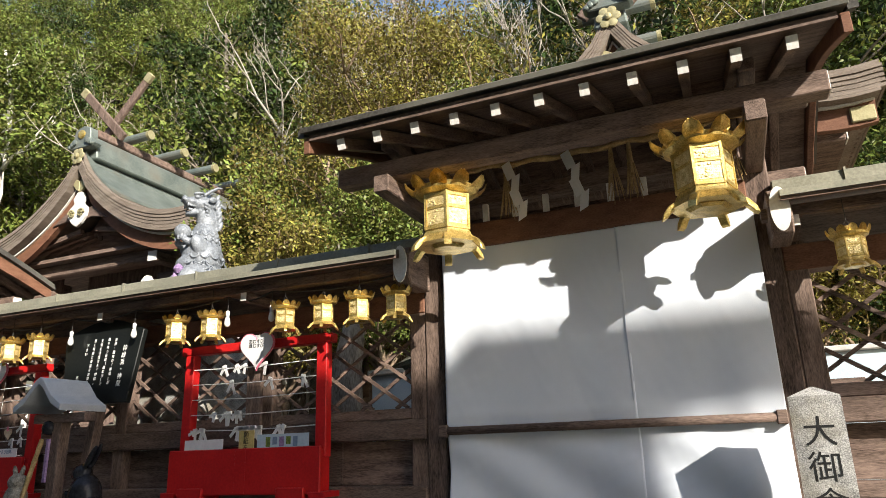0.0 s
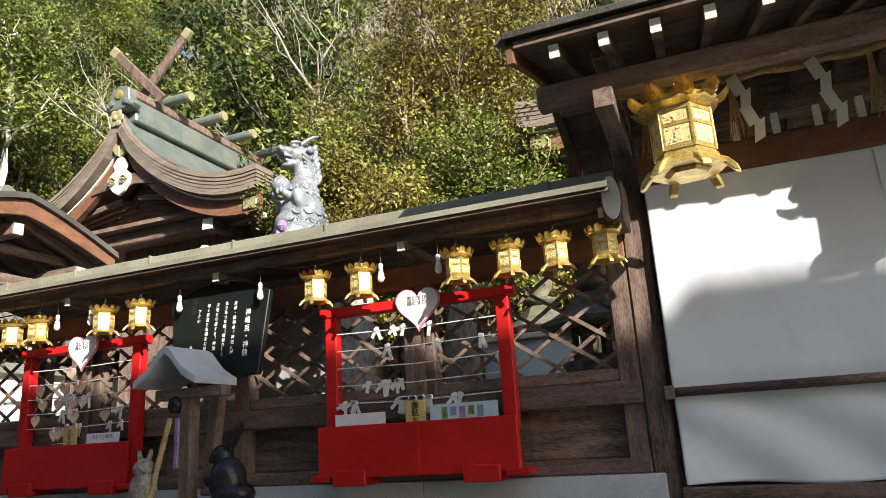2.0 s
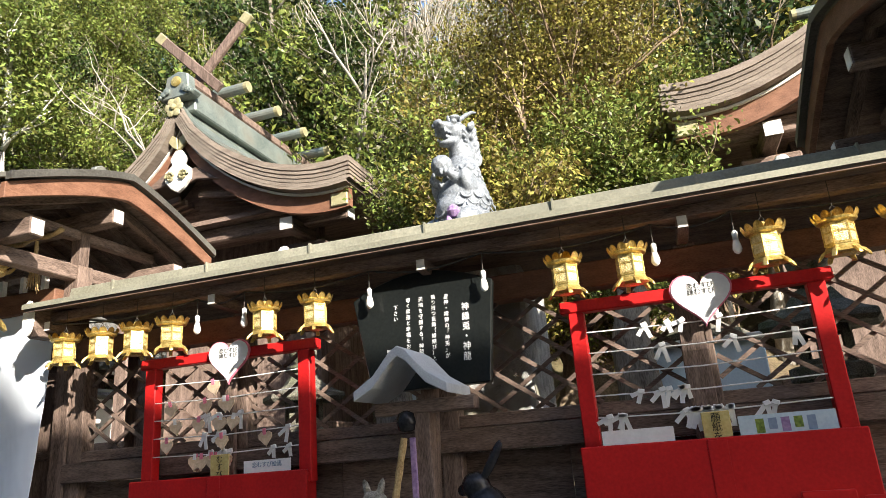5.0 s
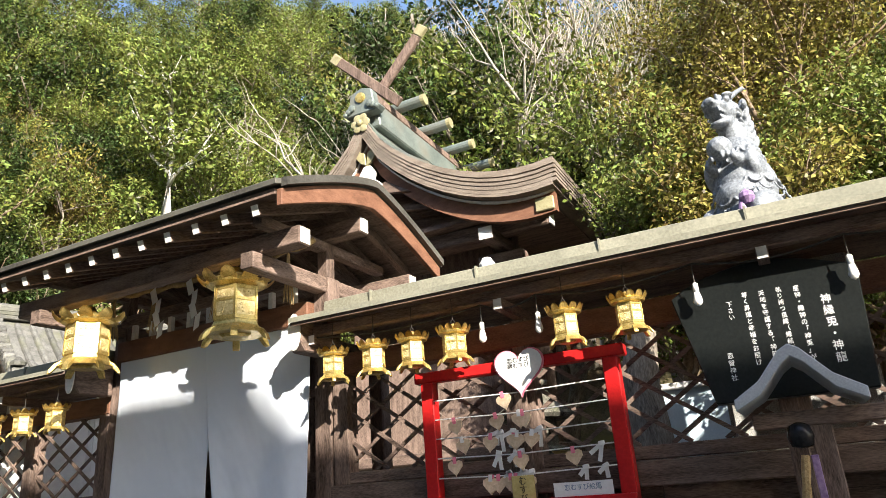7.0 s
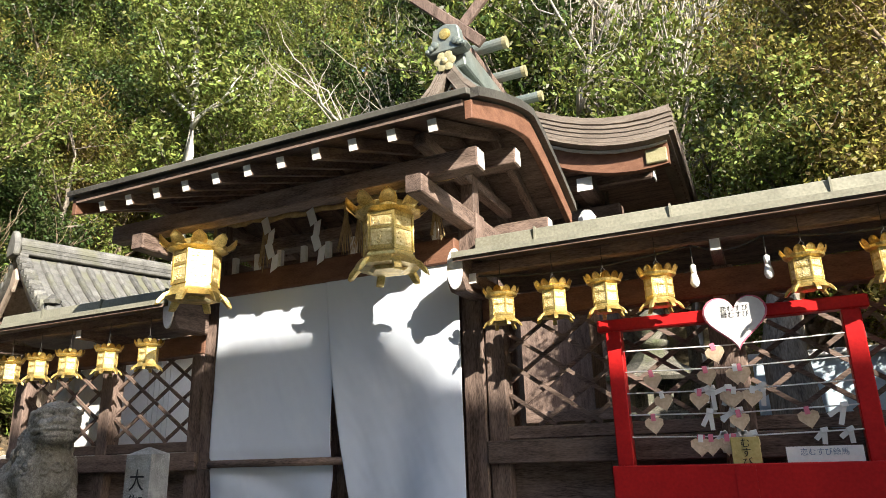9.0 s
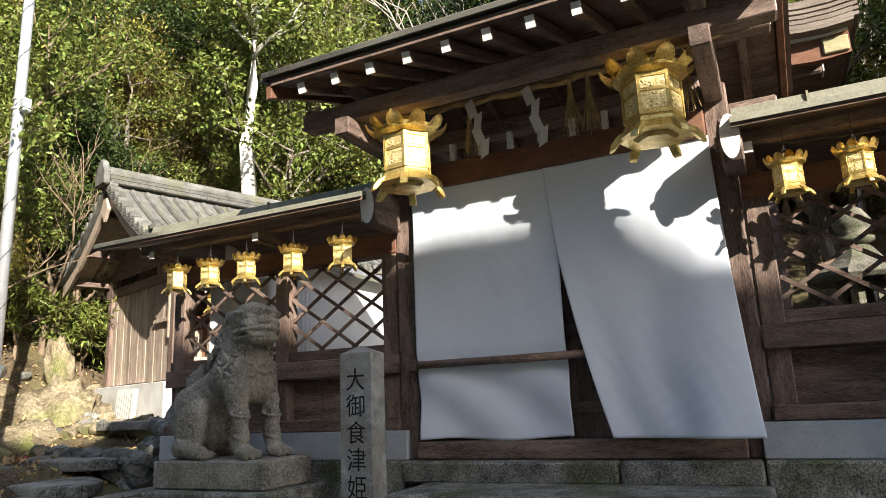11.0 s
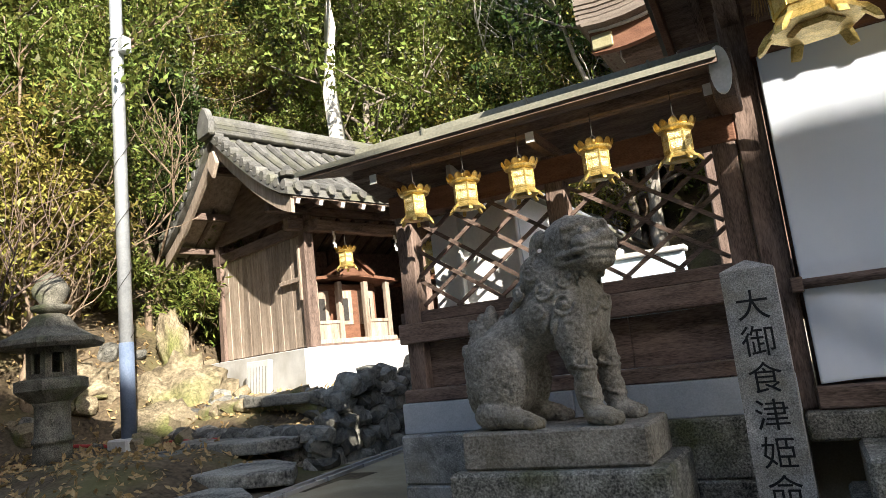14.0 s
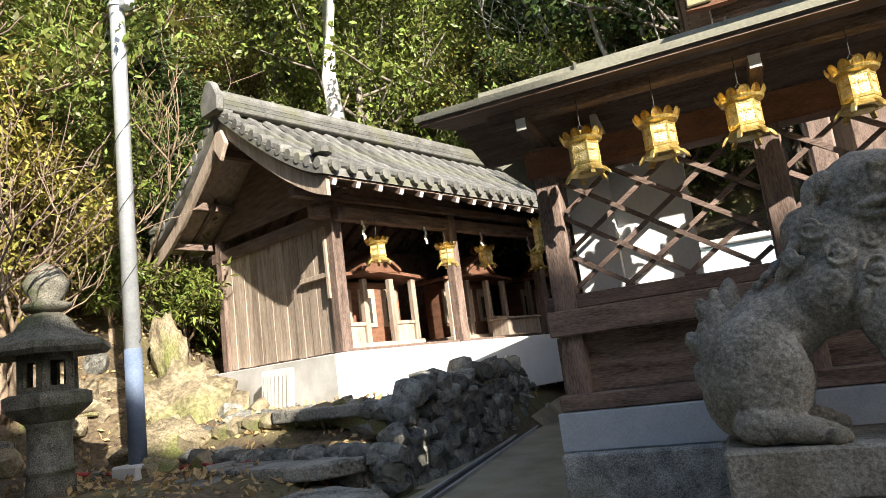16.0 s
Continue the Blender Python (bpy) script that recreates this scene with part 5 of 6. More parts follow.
    head((0.26, 0, 1.0), (0.115, 0.135, 0.045))
    head((0.36, 0, 0.84), (0.05, 0.11, 0.035))
    chip((0.415, 0, 0.925), (0.034, 0.06, 0.034))
    chip((0.15, 0, 1.05), (0.05, 0.05, 0.035))
    lip = [H @ Vector((0.21 + 0.215 * math.cos(a), 0.15 * math.sin(a), 0.862 + 0.012 * math.cos(a * 2))) for a in np.linspace(-1.75, 1.75, 15)]
    tube(lip, 0.017, 6, F)
    lip = [H @ Vector((0.21 + 0.195 * math.cos(a), 0.138 * math.sin(a), 0.815 + 0.012 * math.cos(a * 2))) for a in np.linspace(-1.75, 1.75, 15)]
    tube(lip, 0.016, 6, F)
    for k in range(9):
        a = -1.2 + 0.3 * k
        chip((0.21 + 0.185 * math.cos(a), 0.125 * math.sin(a), 0.838), (0.014, 0.014, 0.013))
    for s in (-1, 1):
        chip((0.39, s * 0.045, 0.908), (0.035, 0.03, 0.026))
        chip((0.345, s * 0.075, 0.958), (0.028, 0.034, 0.024))
        brow = [H @ Vector((0.372 - 0.022 * k, s * (0.015 + 0.029 * k), 0.99 + 0.008 * math.sin(k * 0.9))) for k in range(6)]
        tube(brow, [0.028, 0.03, 0.03, 0.028, 0.024, 0.016], 8, F)
        chip((0.20, s * 0.145, 0.838), (0.024, 0.016, 0.03))
        # folded ear, cheek locks, beard
        chip((0.06, s * 0.15, 0.965), (0.075, 0.022, 0.045), (0, -28, 0))
        chip((0.02, s * 0.155, 0.925), (0.03, 0.02, 0.05), (0, 20, 0))
        for k in range(4):
            swirl(F, H @ Vector((0.09 + 0.045 * k, s * (0.155 - 0.012 * k), 0.865 - 0.035 * k)), H.to_3x3() @ Vector((0.2, s, 0)), 0.03, 0.01, s)
        for k in range(4):
            chip((0.14 + 0.05 * k, s * (0.12 - 0.02 * k), 0.765), (0.02, 0.02, 0.04), (0, -15, 0))
    # upright tail of pointed tufts
    P += [((-0.44, 0, 0.36), (0.09, 0.095, 0.17), (0, -14, 0)), ((-0.42, 0, 0.5), (0.07, 0.075, 0.1), (0, -10, 0))]
    for x, z, a, w, h in ((-0.365, 0.585, 8, 0.042, 0.095), (-0.47, 0.53, -22, 0.042, 0.085), (-0.53, 0.40, -30, 0.04, 0.08), (-0.52, 0.26, -20, 0.045, 0.09), (-0.42, 0.58, -6, 0.03, 0.06)):
        lump(F, (x, 0, z), (w, 0.05, h), (0, a, 0))
    return blob(P, "guardian_lion", LIONSTONE, 0.0062, label, "statue", m, 0.014, F, 4)


lion(pose(-10.83, 3.46, 0.985, 0, 0, -6) @ Matrix.Diagonal((0.975, 1.02, 1.0, 1)), "weathered seated stone guardian lion on a stepped pedestal")
ped = thing("lion_pedestal", "stepped dark granite pedestal of the guardian lion", "pedestal")
part("top_block", box(-11.31, -10.34, 3.22, 3.72, 0.8, 0.99, 0.014), LIONSTONE, ped)
part("middle_block", box(-11.37, -10.26, 3.15, 3.82, 0.44, 0.798, 0.016), DARKSTONE, ped)
part("bottom_slab", box(-11.62, -10.0, 2.86, 3.9, 0.1, 0.438, 0.018), DARKSTONE, ped)


def marker(x, y, ztop, turn, lean):
    m = thing("stone_marker", "pale granite name marker with black carved characters", "stone marker", pose(x, y, 0, 0, lean, turn), "name markers at the gates")
    h = ztop
    bm = box(-0.12, 0.12, -0.085, 0.085, -0.05, h - 0.05, 0)
    bm2 = bmesh.new()
    bmesh.ops.create_cone(bm2, cap_ends=True, segments=4, radius1=0.12 * math.sqrt(2), radius2=0.012, depth=0.05, matrix=Matrix.Translation((0, 0, h - 0.0249)) @ Matrix.Diagonal((1, 0.714, 1, 1)) @ pose(0, 0, 0, 0, 0, 45))
    part("pillar", merge(bm, bm2), GRANITE, m)
    writing("carved_name", "\n".join("大御食津姫命"), 0.155, INK, m, Matrix.Translation((0, -0.0865, h - 0.66)) @ FRONT, 1.1)
    return m


marker(-9.83, 3.60, 1.70, 0, 0)
marker(0.97, 3.60, 1.70, -4, 0)

# ---- things along the fence ----
def heart_outline(w, n=20):
    pts = []
    for i in range(n):
        t = 2 * math.pi * i / n
        pts.append((w * 16 * math.sin(t) ** 3 / 32, w * (13 * math.cos(t) - 5 * math.cos(2 * t) - 2 * math.cos(3 * t) - math.cos(4 * t)) / 32))
    return pts


def wish_rack(x0, x1, full):
    cx, w = (x0 + x1) / 2, (x1 - x0) / 2
    r = thing("wish_rack", "red lacquered rack hung with paper strips and wooden tags", "rack", pose(cx, 3.93, 1.12), "red wish racks")
    for s in (-1, 1):
        part("post", box(s * (w - 0.06) - 0.045, s * (w - 0.06) + 0.045, -0.04, 0.04, 0.3, 1.13, 0.006), RED, r)
        part("foot", box(s * (w - 0.24) - 0.12, s * (w - 0.24) + 0.12, -0.15, 0.06, 0.0, 0.1, 0.006), RED, r)
        part("foot_plate", box(s * (w - 0.02) - 0.07, s * (w - 0.02) + 0.07, -0.14, 0.06, 0.03, 0.07, 0.004), RED, r)
    part("top_beam", box(-w - 0.03, w + 0.03, -0.045, 0.045, 1.13, 1.2, 0.008), RED, r)
    part("box_front", box(-w + 0.0, w - 0.0, -0.13, -0.1, 0.05, 0.38, 0.006), RED, r)
    part("box_body", box(-w + 0.03, w - 0.03, -0.065, 0.05, 0.06, 0.36, 0.006), RED, r)
    part("front_stile", box(-0.05, 0.05, -0.1345, -0.131, 0.06, 0.37, 0.003), RED, r)
    for k in range(5):
        z = 0.53 + 0.12 * k
        part("cord", tube([(-w + 0.06, -0.03, z), (0, -0.035, z - 0.015), (w - 0.06, -0.03, z)], 0.004, 5), PAPER, r)
    hs = part("heart_board", prism(heart_outline(0.33, 36), 0.018, "y", 0.003), PINK_INK, r, "pink edged heart board")
    hs.matrix_local = Matrix.Translation((0.06, -0.075, 1.13))
    part("heart_face", prism(heart_outline(0.308, 36), 0.004, "y"), PAPER, hs).location = (0, -0.005, 0)
    writing("heart_lettering", "恋むすび\n縁むすび", 0.036, INK, hs, Matrix.Translation((0, -0.0065, 0.035)) @ FRONT, 0.95)
    part("back_post", box(-0.09, 0.05, 0.01, 0.05, 0.36, 1.13, 0.006), WOOD_V, r)
    # papers and board on the box
    part("notice_sheet", box(-w + 0.12 if not full else 0.2, -0.2 if not full else w - 0.13, -0.095, -0.091, 0.34, 0.455, 0), PAPER, r)
    if full:
        writing("notice_lettering", "恋むすび絵馬", 0.036, BLUEPAINT, r, Matrix.Translation(((w + 0.07) / 2, -0.0965, 0.425)) @ FRONT)
    else:
        part("coloured_sheet", box(0.12, w - 0.12, -0.095, -0.091, 0.34, 0.475, 0), BLUEWALL, r)
        for k in range(5):
            part("print_patch", box(0.2 + 0.06 * k, 0.24 + 0.06 * k, -0.097, -0.0955, 0.385 + 0.015 * (k % 2), 0.455, 0), (LEAF_MID, BLUEPAINT, PURPLE)[k % 3], r)
    tag = part("wooden_board", box(-0.055, 0.085, -0.093, -0.081, 0.28, 0.51, 0.003), TAGWOOD, r)
    writing("board_lettering", "\n".join("むすび" if full else "願紙を"), 0.05, INK, tag, Matrix.Translation((0.015, -0.0945, 0.43)) @ FRONT, 0.95)
    paper = None
    rnd = random.Random(7 if full else 11)
    for k in range(42):
        row = rnd.choice((0, 0, 0, 1, 1, 2, 3, 4))
        x = rnd.gauss(-0.04, 0.13) if k < 26 else rnd.uniform(-w + 0.15, w - 0.15)
        x = max(-w + 0.14, min(w - 0.14, x))
        z = 0.53 + 0.12 * row
        if row > 2 and k % 2:
            continue
        if full and k % 2 == 0:
            t = part("heart_tag", prism(heart_outline(0.105, 14), 0.008, "y"), EMA, r)
            t.matrix_local = Matrix.Translation((x, -0.055 - 0.004 * (k % 4), z - 0.06)) @ pose(0, 0, 0, rnd.uniform(-4, 4), rnd.uniform(-12, 12), 0)
            part("ribbon", box(-0.012, 0.012, -0.003, 0.0, 0.02, 0.06, 0), PINK_INK if k % 3 else PAPER, t)
        else:
            a, b = rnd.uniform(-22, 22), rnd.uniform(0.06, 0.12)
            strip = merge(box(-0.012, 0.012, -0.004, 0.0, -b, 0.01, 0, pose(0, 0, 0, 8, a, 0)), box(-0.012, 0.012, -0.006, -0.002, -b * 0.9, 0.01, 0, pose(0, 0, 0, 6, a + rnd.uniform(30, 70), 0)), box(-0.018, 0.018, -0.012, 0.006, -0.012, 0.014, 0.003, pose(0, 0, 0, 0, rnd.uniform(-30, 30), 0)))
            t = part("paper_strip", strip, PAPER, r)
            t.matrix_local = Matrix.Translation((x, -0.045, z))
    return r


wish_rack(-6.56, -5.22, True)
wish_rack(-3.55, -2.16, False)

# black sign board
sb = thing("sign_board", "polished black stone tablet with white vertical writing", "sign", pose(-4.40, 3.74, 1.9, -7, 0, 0) @ Matrix.Diagonal((0.92, 1, 1, 1)))
part("tablet", prism([(-0.36, 0.0), (0.44, 0.0), (0.49, 0.62)] + [(0.49 - 1.0 * i / 10, 0.62 + 0.12 * math.sin(math.pi * i / 10)) for i in range(1, 10)] + [(-0.51, 0.60)], 0.05, "y", 0.006), BLACKSTONE, sb)
part("stand", box(-0.05, 0.05, 0.06, 0.14, -0.8, 0.3, 0.01), WOOD_V, sb)
for x, z, txt, size in ((0.30, 0.33, "神縁兎・神龍", 0.066), (0.17, 0.38, "産神・縁神の「神兎」が", 0.040), (0.08, 0.38, "執り持つ良縁（縁結び）と", 0.038), (-0.01, 0.385, "天地を守護する「神龍」", 0.040), (-0.1, 0.39, "尊く昇運と幸福をお授け", 0.040), (-0.19, 0.50, "下さい", 0.040), (-0.24, 0.2, "恩智神社", 0.042)):
    writing("writing", "\n".join(txt), size * 0.82, WHITE_INK, sb, Matrix.Translation((x, -0.0018, z - 0.02)) @ FRONT, 1.12)

# bell shelter
bs = thing("bell_shelter", "small granite roofed post with a bell rope", "shelter", pose(-4.36, 3.42, 0))
roofp = [(-0.30, 1.84), (-0.17, 1.90), (-0.05, 2.02), (0, 2.05), (0.05, 2.02), (0.17, 1.90), (0.30, 1.84), (0.30, 1.89), (0.17, 1.96), (0.05, 2.08), (0, 2.105), (-0.05, 2.08), (-0.17, 1.96), (-0.30, 1.89)]
part("roof", moved(prism(roofp, 0.42, "y", 0.004), Matrix.Translation((0.01, -0.2, -0.02)) @ Matrix.Diagonal((0.86, 1, 1, 1))), PALESTONE, bs)
part("roof_beam", box(-0.2, 0.36, -0.05, 0.05, 1.74, 1.81, 0.006), WOOD, bs)
part("post", box(0.02, 0.11, -0.045, 0.045, 1.1, 1.75, 0.006), WOOD_V, bs)
part("bell", moved(lathe([(0.015, 0.1), (0.045, 0.085), (0.055, 0.04), (0.045, 0.0), (0.015, -0.01)], 16), Matrix.Translation((-0.02, -0.04, 1.66))), BLACK, bs, smooth=True)
part("rope", tube([(-0.02 - 0.01 * i, -0.09 - 0.006 * i, 1.62 - 0.055 * i) for i in range(10)], [0.017 + 0.003 * (i % 2) for i in range(10)], 8), STRAW, bs)
part("rope_tassel", lathe([(0.02, 1.15), (0.05, 1.05), (0.055, 1.0)], 10), STRAW, bs).location = (-0.11, -0.15, 0)
part("purple_cloth", box(0.0, 0.03, -0.07, -0.05, 1.3, 1.62, 0.003), PURPLE, bs)
part("base_stone", box(-0.28, 0.22, -0.3, 0.2, 0.0, 1.08, 0.02), GRANITE, bs)
rab = blob([((0, 0, 0.14), (0.12, 0.12, 0.16), (0, 0, 0)), ((-0.05, 0, 0.3), (0.075, 0.07, 0.07), (0, 0, 0)), ((0.04, 0.03, 0.42), (0.025, 0.02, 0.11), (0, 28, 0)), ((0.05, -0.03, 0.41), (0.025, 0.02, 0.11), (0, 34, 0)), ((-0.12, 0, 0.28), (0.03, 0.03, 0.03), (0, 0, 0)), ((-0.1, 0.05, 0.14), (0.06, 0.025, 0.03), (0, 30, 0)), ((0.06, 0, 0.06), (0.13, 0.12, 0.08), (0, 0, 0)), ((-0.1, -0.05, 0.14), (0.06, 0.025, 0.03), (0, 30, 0))], "rabbit_statue", BLACK, 0.008, "glossy black seated rabbit figure on a stone", "statue", pose(-4.0, 3.45, 1.06))
blob([((0, 0, 0.08), (0.07, 0.06, 0.09), (0, 0, 0)), ((0, 0, 0.18), (0.055, 0.05, 0.05), (0, 0, 0)), ((0.03, 0, 0.24), (0.015, 0.012, 0.04), (0, 15, 0)), ((-0.03, 0, 0.24), (0.015, 0.012, 0.04), (0, -15, 0))], "small_statue", LIONSTONE, 0.006, "small grey stone animal figure", "statue", pose(-4.55, 3.30, 1.085) @ Matrix.Diagonal((1.35, 1.3, 1.25, 1)))
part("rabbit_plinth", box(-4.12, -3.85, 3.3, 3.6, 0.0, 1.075, 0.02), GRANITE).update_tag()
tagged(bpy.data.objects["rabbit_plinth"], "square granite plinth under the rabbit figure", "plinth")

# light bulbs on a sagging wire
wire = thing("festoon_wire", "sagging dark cable under the fence eave", "cable")
BX = (-6.0, -5.63, -4.72, -3.98, -3.0, -2.58)
for a, b in zip((-7.3,) + BX, BX + (-1.5,)):
    part("cable_span", tube([(a + (b - a) * i / 8, 3.74, 2.66 - 0.05 * math.sin(math.pi * i / 8)) for i in range(9)], 0.006, 5), WIRE, wire)
for x in BX:
    bl = thing("light_bulb", "white glass bulb hanging from a cable", "light bulb", pose(x, 3.74, 2.42) @ Matrix.Diagonal((0.82, 0.82, 0.82, 1)), "bulbs along the eave")
    part("glass", lathe([(0.004, 0), (0.022, 0.012), (0.03, 0.032), (0.026, 0.062), (0.018, 0.095)], 14), BULB, bl, smooth=True)
    part("socket", lathe([(0.018, 0.096), (0.019, 0.15), (0.009, 0.16)], 12), PLASTER, bl, smooth=True)
    part("lead", rod((0, 0, 0.16), (0, 0, 0.29), 0.004, n=5), WIRE, bl)

# ---- dragon ----
def dragon():
    P, Z = [], (0, 0, 0)
    F = bmesh.new()
    # seated coil, chest, neck; it looks along -y
    P += [((0, 0.03, 0.2), (0.25, 0.25, 0.24), Z), ((0, 0.03, 0.45), (0.215, 0.21, 0.25), Z), ((0, 0.04, 0.66), (0.15, 0.15, 0.22), Z), ((0, 0.06, 0.86), (0.105, 0.115, 0.2), (8, 0, 0)), ((0, -0.02, 0.36), (0.17, 0.22, 0.15), Z)]
    # skull, snout, jaw
    P += [((0, -0.0, 1.05), (0.105, 0.14, 0.1), Z), ((0, -0.12, 1.06), (0.085, 0.1, 0.055), (-8, 0, 0)), ((0, -0.1, 0.94), (0.07, 0.085, 0.03), (14, 0, 0)), ((0, -0.04, 0.97), (0.075, 0.06, 0.07), Z)]
    lump(F, (0, -0.19, 0.72), (0.09, 0.09, 0.09))
    lump(F, (0, -0.2, 1.09), (0.05, 0.03, 0.035))
    for k in range(7):
        lump(F, (0, -0.06 + 0.045 * k, 1.15 + 0.012 * k - 0.004 * k * k), (0.02, 0.022, 0.055), (18 + 8 * k, 0, 0))
    for s in (-1, 1):
        lump(F, (s * 0.035, -0.205, 1.075), (0.022, 0.025, 0.022))
        lump(F, (s * 0.075, -0.09, 1.11), (0.028, 0.034, 0.026))
        lump(F, (s * 0.085, -0.08, 1.145), (0.035, 0.06, 0.02), (12, 0, 0))
        tube([(s * 0.06, -0.02, 1.14), (s * 0.085, 0.05, 1.2), (s * 0.1, 0.11, 1.24), (s * 0.105, 0.16, 1.25)], [0.024, 0.02, 0.016, 0.008], 7, F)
        lump(F, (s * 0.12, 0.06, 1.09), (0.02, 0.055, 0.035), (20, 0, s * 20))
        # toothed frill behind the jaw, flowing mane
        for k in range(6):
            lump(F, (s * (0.1 - 0.004 * k), 0.0 + 0.012 * k, 1.03 - 0.04 * k), (0.016, 0.035, 0.014), (-25, 0, s * 15))
            lump(F, (s * (0.075 + 0.006 * (k % 2)), 0.12 + 0.01 * k, 1.12 - 0.06 * k), (0.03, 0.026, 0.065), (-20, 0, 0))
        for k in range(4):
            lump(F, (s * 0.055, -0.09 - 0.028 * k, 1.015), (0.01, 0.012, 0.022))
            lump(F, (s * 0.05, -0.08 - 0.026 * k, 0.97), (0.01, 0.011, 0.018))
        # forearm and claw under the ball
        P += [((s * 0.16, -0.06, 0.55), (0.055, 0.08, 0.13), (30, 0, 0)), ((s * 0.1, -0.16, 0.6), (0.04, 0.08, 0.04), (-20, 0, 0))]
        for k in range(3):
            lump(F, (s * (0.04 + 0.03 * k), -0.24 + 0.02 * k, 0.645), (0.014, 0.022, 0.03))
        P += [((s * 0.19, -0.1, 0.2), (0.09, 0.17, 0.14), (20, 0, 0)), ((s * 0.19, -0.22, 0.04), (0.07, 0.1, 0.045), Z)]
    # hanging scales: a raised lip under each
    for k in range(9):
        for j in range(13):
            a = -math.pi + (j + 0.5 * (k % 2)) * 2 * math.pi / 13
            z = 0.2 + 0.066 * k
            r = 0.252 - 0.06 * max(0, k - 2) / 3 if k < 6 else 0.172 - 0.016 * (k - 6)
            c = Vector((r * math.cos(a), 0.035 + r * math.sin(a), z))
            t = Vector((-math.sin(a), math.cos(a), 0))
            w = r * 0.2
            tube([c + t * w * math.cos(b) + Vector((0, 0, -0.045 * math.sin(b))) + Vector((math.cos(a), math.sin(a), 0)) * 0.012 * math.sin(b) for b in np.linspace(0, math.pi, 7)], 0.008, 5, F)
    return blob(P, "dragon_statue", BRONZE_GREY, 0.0062, "blue-grey bronze dragon statue holding a ball", "statue", pose(-4.38, 4.86, 2.985, 0, 0, -28), 0.0, F, 3)


dragon()
part("dragon_plinth", box(-4.75, -3.9, 4.5, 5.4, 0.95, 2.99, 0.03), GRANITE)
tagged(bpy.data.objects["dragon_plinth"], "tall square granite plinth under the dragon", "plinth")
tas = thing("purple_tassel", "purple cord and tassel tied round the statue", "tassel", pose(-4.37, 4.57, 3.2))
part("cord_knot", lathe([(0.01, 0.12), (0.045, 0.09), (0.05, 0.06), (0.02, 0.02)], 10), PURPLE, tas)
for s in (-1, 1):
    part("tassel_end", lathe([(0.012, 0.05), (0.03, -0.02), (0.034, -0.2)], 10), PURPLE, tas).location.x = s * 0.04

# ---- inner court, seen through the lattice ----
def court():
    for x, y, k in ((-1.9, 5.6, 0.85), (-2.7, 7.0, 0.95), (-6.6, 6.2, 0.8)):
        stone_lantern(x, y, 1.02, k)
    w = thing("white_screen_wall", "white plastered wall in the inner court", "wall", None, kind="structure")
    for x0, x1 in ((-11.7, -10.66), (-5.8, -4.5), (-3.2, -2.2), (1.4, 4.2)):
        y = 6.45 if -6 < x0 < 0 else 7.5
        part("wall_panel", box(x0, x1, y, y + 0.1, 1.0, 2.27, 0.01), BLUEWALL, w)
        part("coping", box(x0 - 0.03, x1 + 0.03, y - 0.06, y + 0.16, 2.272, 2.33, 0.01), CONCRETE, w)
    for k, x in enumerate((-3.5, -3.15, -2.95, -2.6, -2.42, -2.3, -5.0, -5.4, -6.3)):
        st = thing("young_tree", "thin pale stem of a young tree behind the court wall", "young tree", pose(x, 8.0 + 0.13 * (k % 4), 0.9), "young stems")
        part("stem", tube([(0, 0, 0), (0.03 * (k % 3 - 1), 0.02, 1.0), (0.05 * (k % 2), 0, 2.0), (0.08 * (k % 3 - 1), 0.03, 3.4)], [0.035, 0.03, 0.026, 0.012], 8), PALEBARK if k % 3 else BARK, st, smooth=True)
    for x, y, s in ((-5.9, 5.6, 0.7), (-5.2, 5.5, 0.9), (-4.9, 6.3, 1.1), (-3.5, 5.9, 0.6), (-6.9, 5.3, 0.6), (-10.6, 5.6, 0.6), (-2.2, 5.2, 0.5)):
        b = boulder(x, y, 1.15, s, s * 0.8, s * 1.1, x * 40, "pale garden rock in the inner court")
        b.data.materials[0] = LIONSTONE
    for x in (-5.55, -3.3):
        t = thing("old_stump", "thick dark tree trunk in the inner court", "tree trunk", pose(x, 6.0, 1.0))
        part("trunk", tube([(0, 0, 0), (0.04, 0, 0.6), (0.0, 0.05, 1.3), (0.1, 0.1, 1.9)], [0.28, 0.2, 0.17, 0.12], 10), BARK, t, smooth=True)
    for x in (-2.45, -6.1):
        j = thing("offering_jar", "yellow glazed jar on the court stones", "jar", pose(x, 5.4, 1.5))
        part("jar_body", lathe([(0.09, 0), (0.15, 0.1), (0.14, 0.22), (0.08, 0.28), (0.1, 0.3)], 16), TAGWOOD, j, smooth=True)
        part("jar_stand", box(-0.2, 0.2, -0.2, 0.2, -0.5, -0.002, 0.02), GRANITE, j)


court()

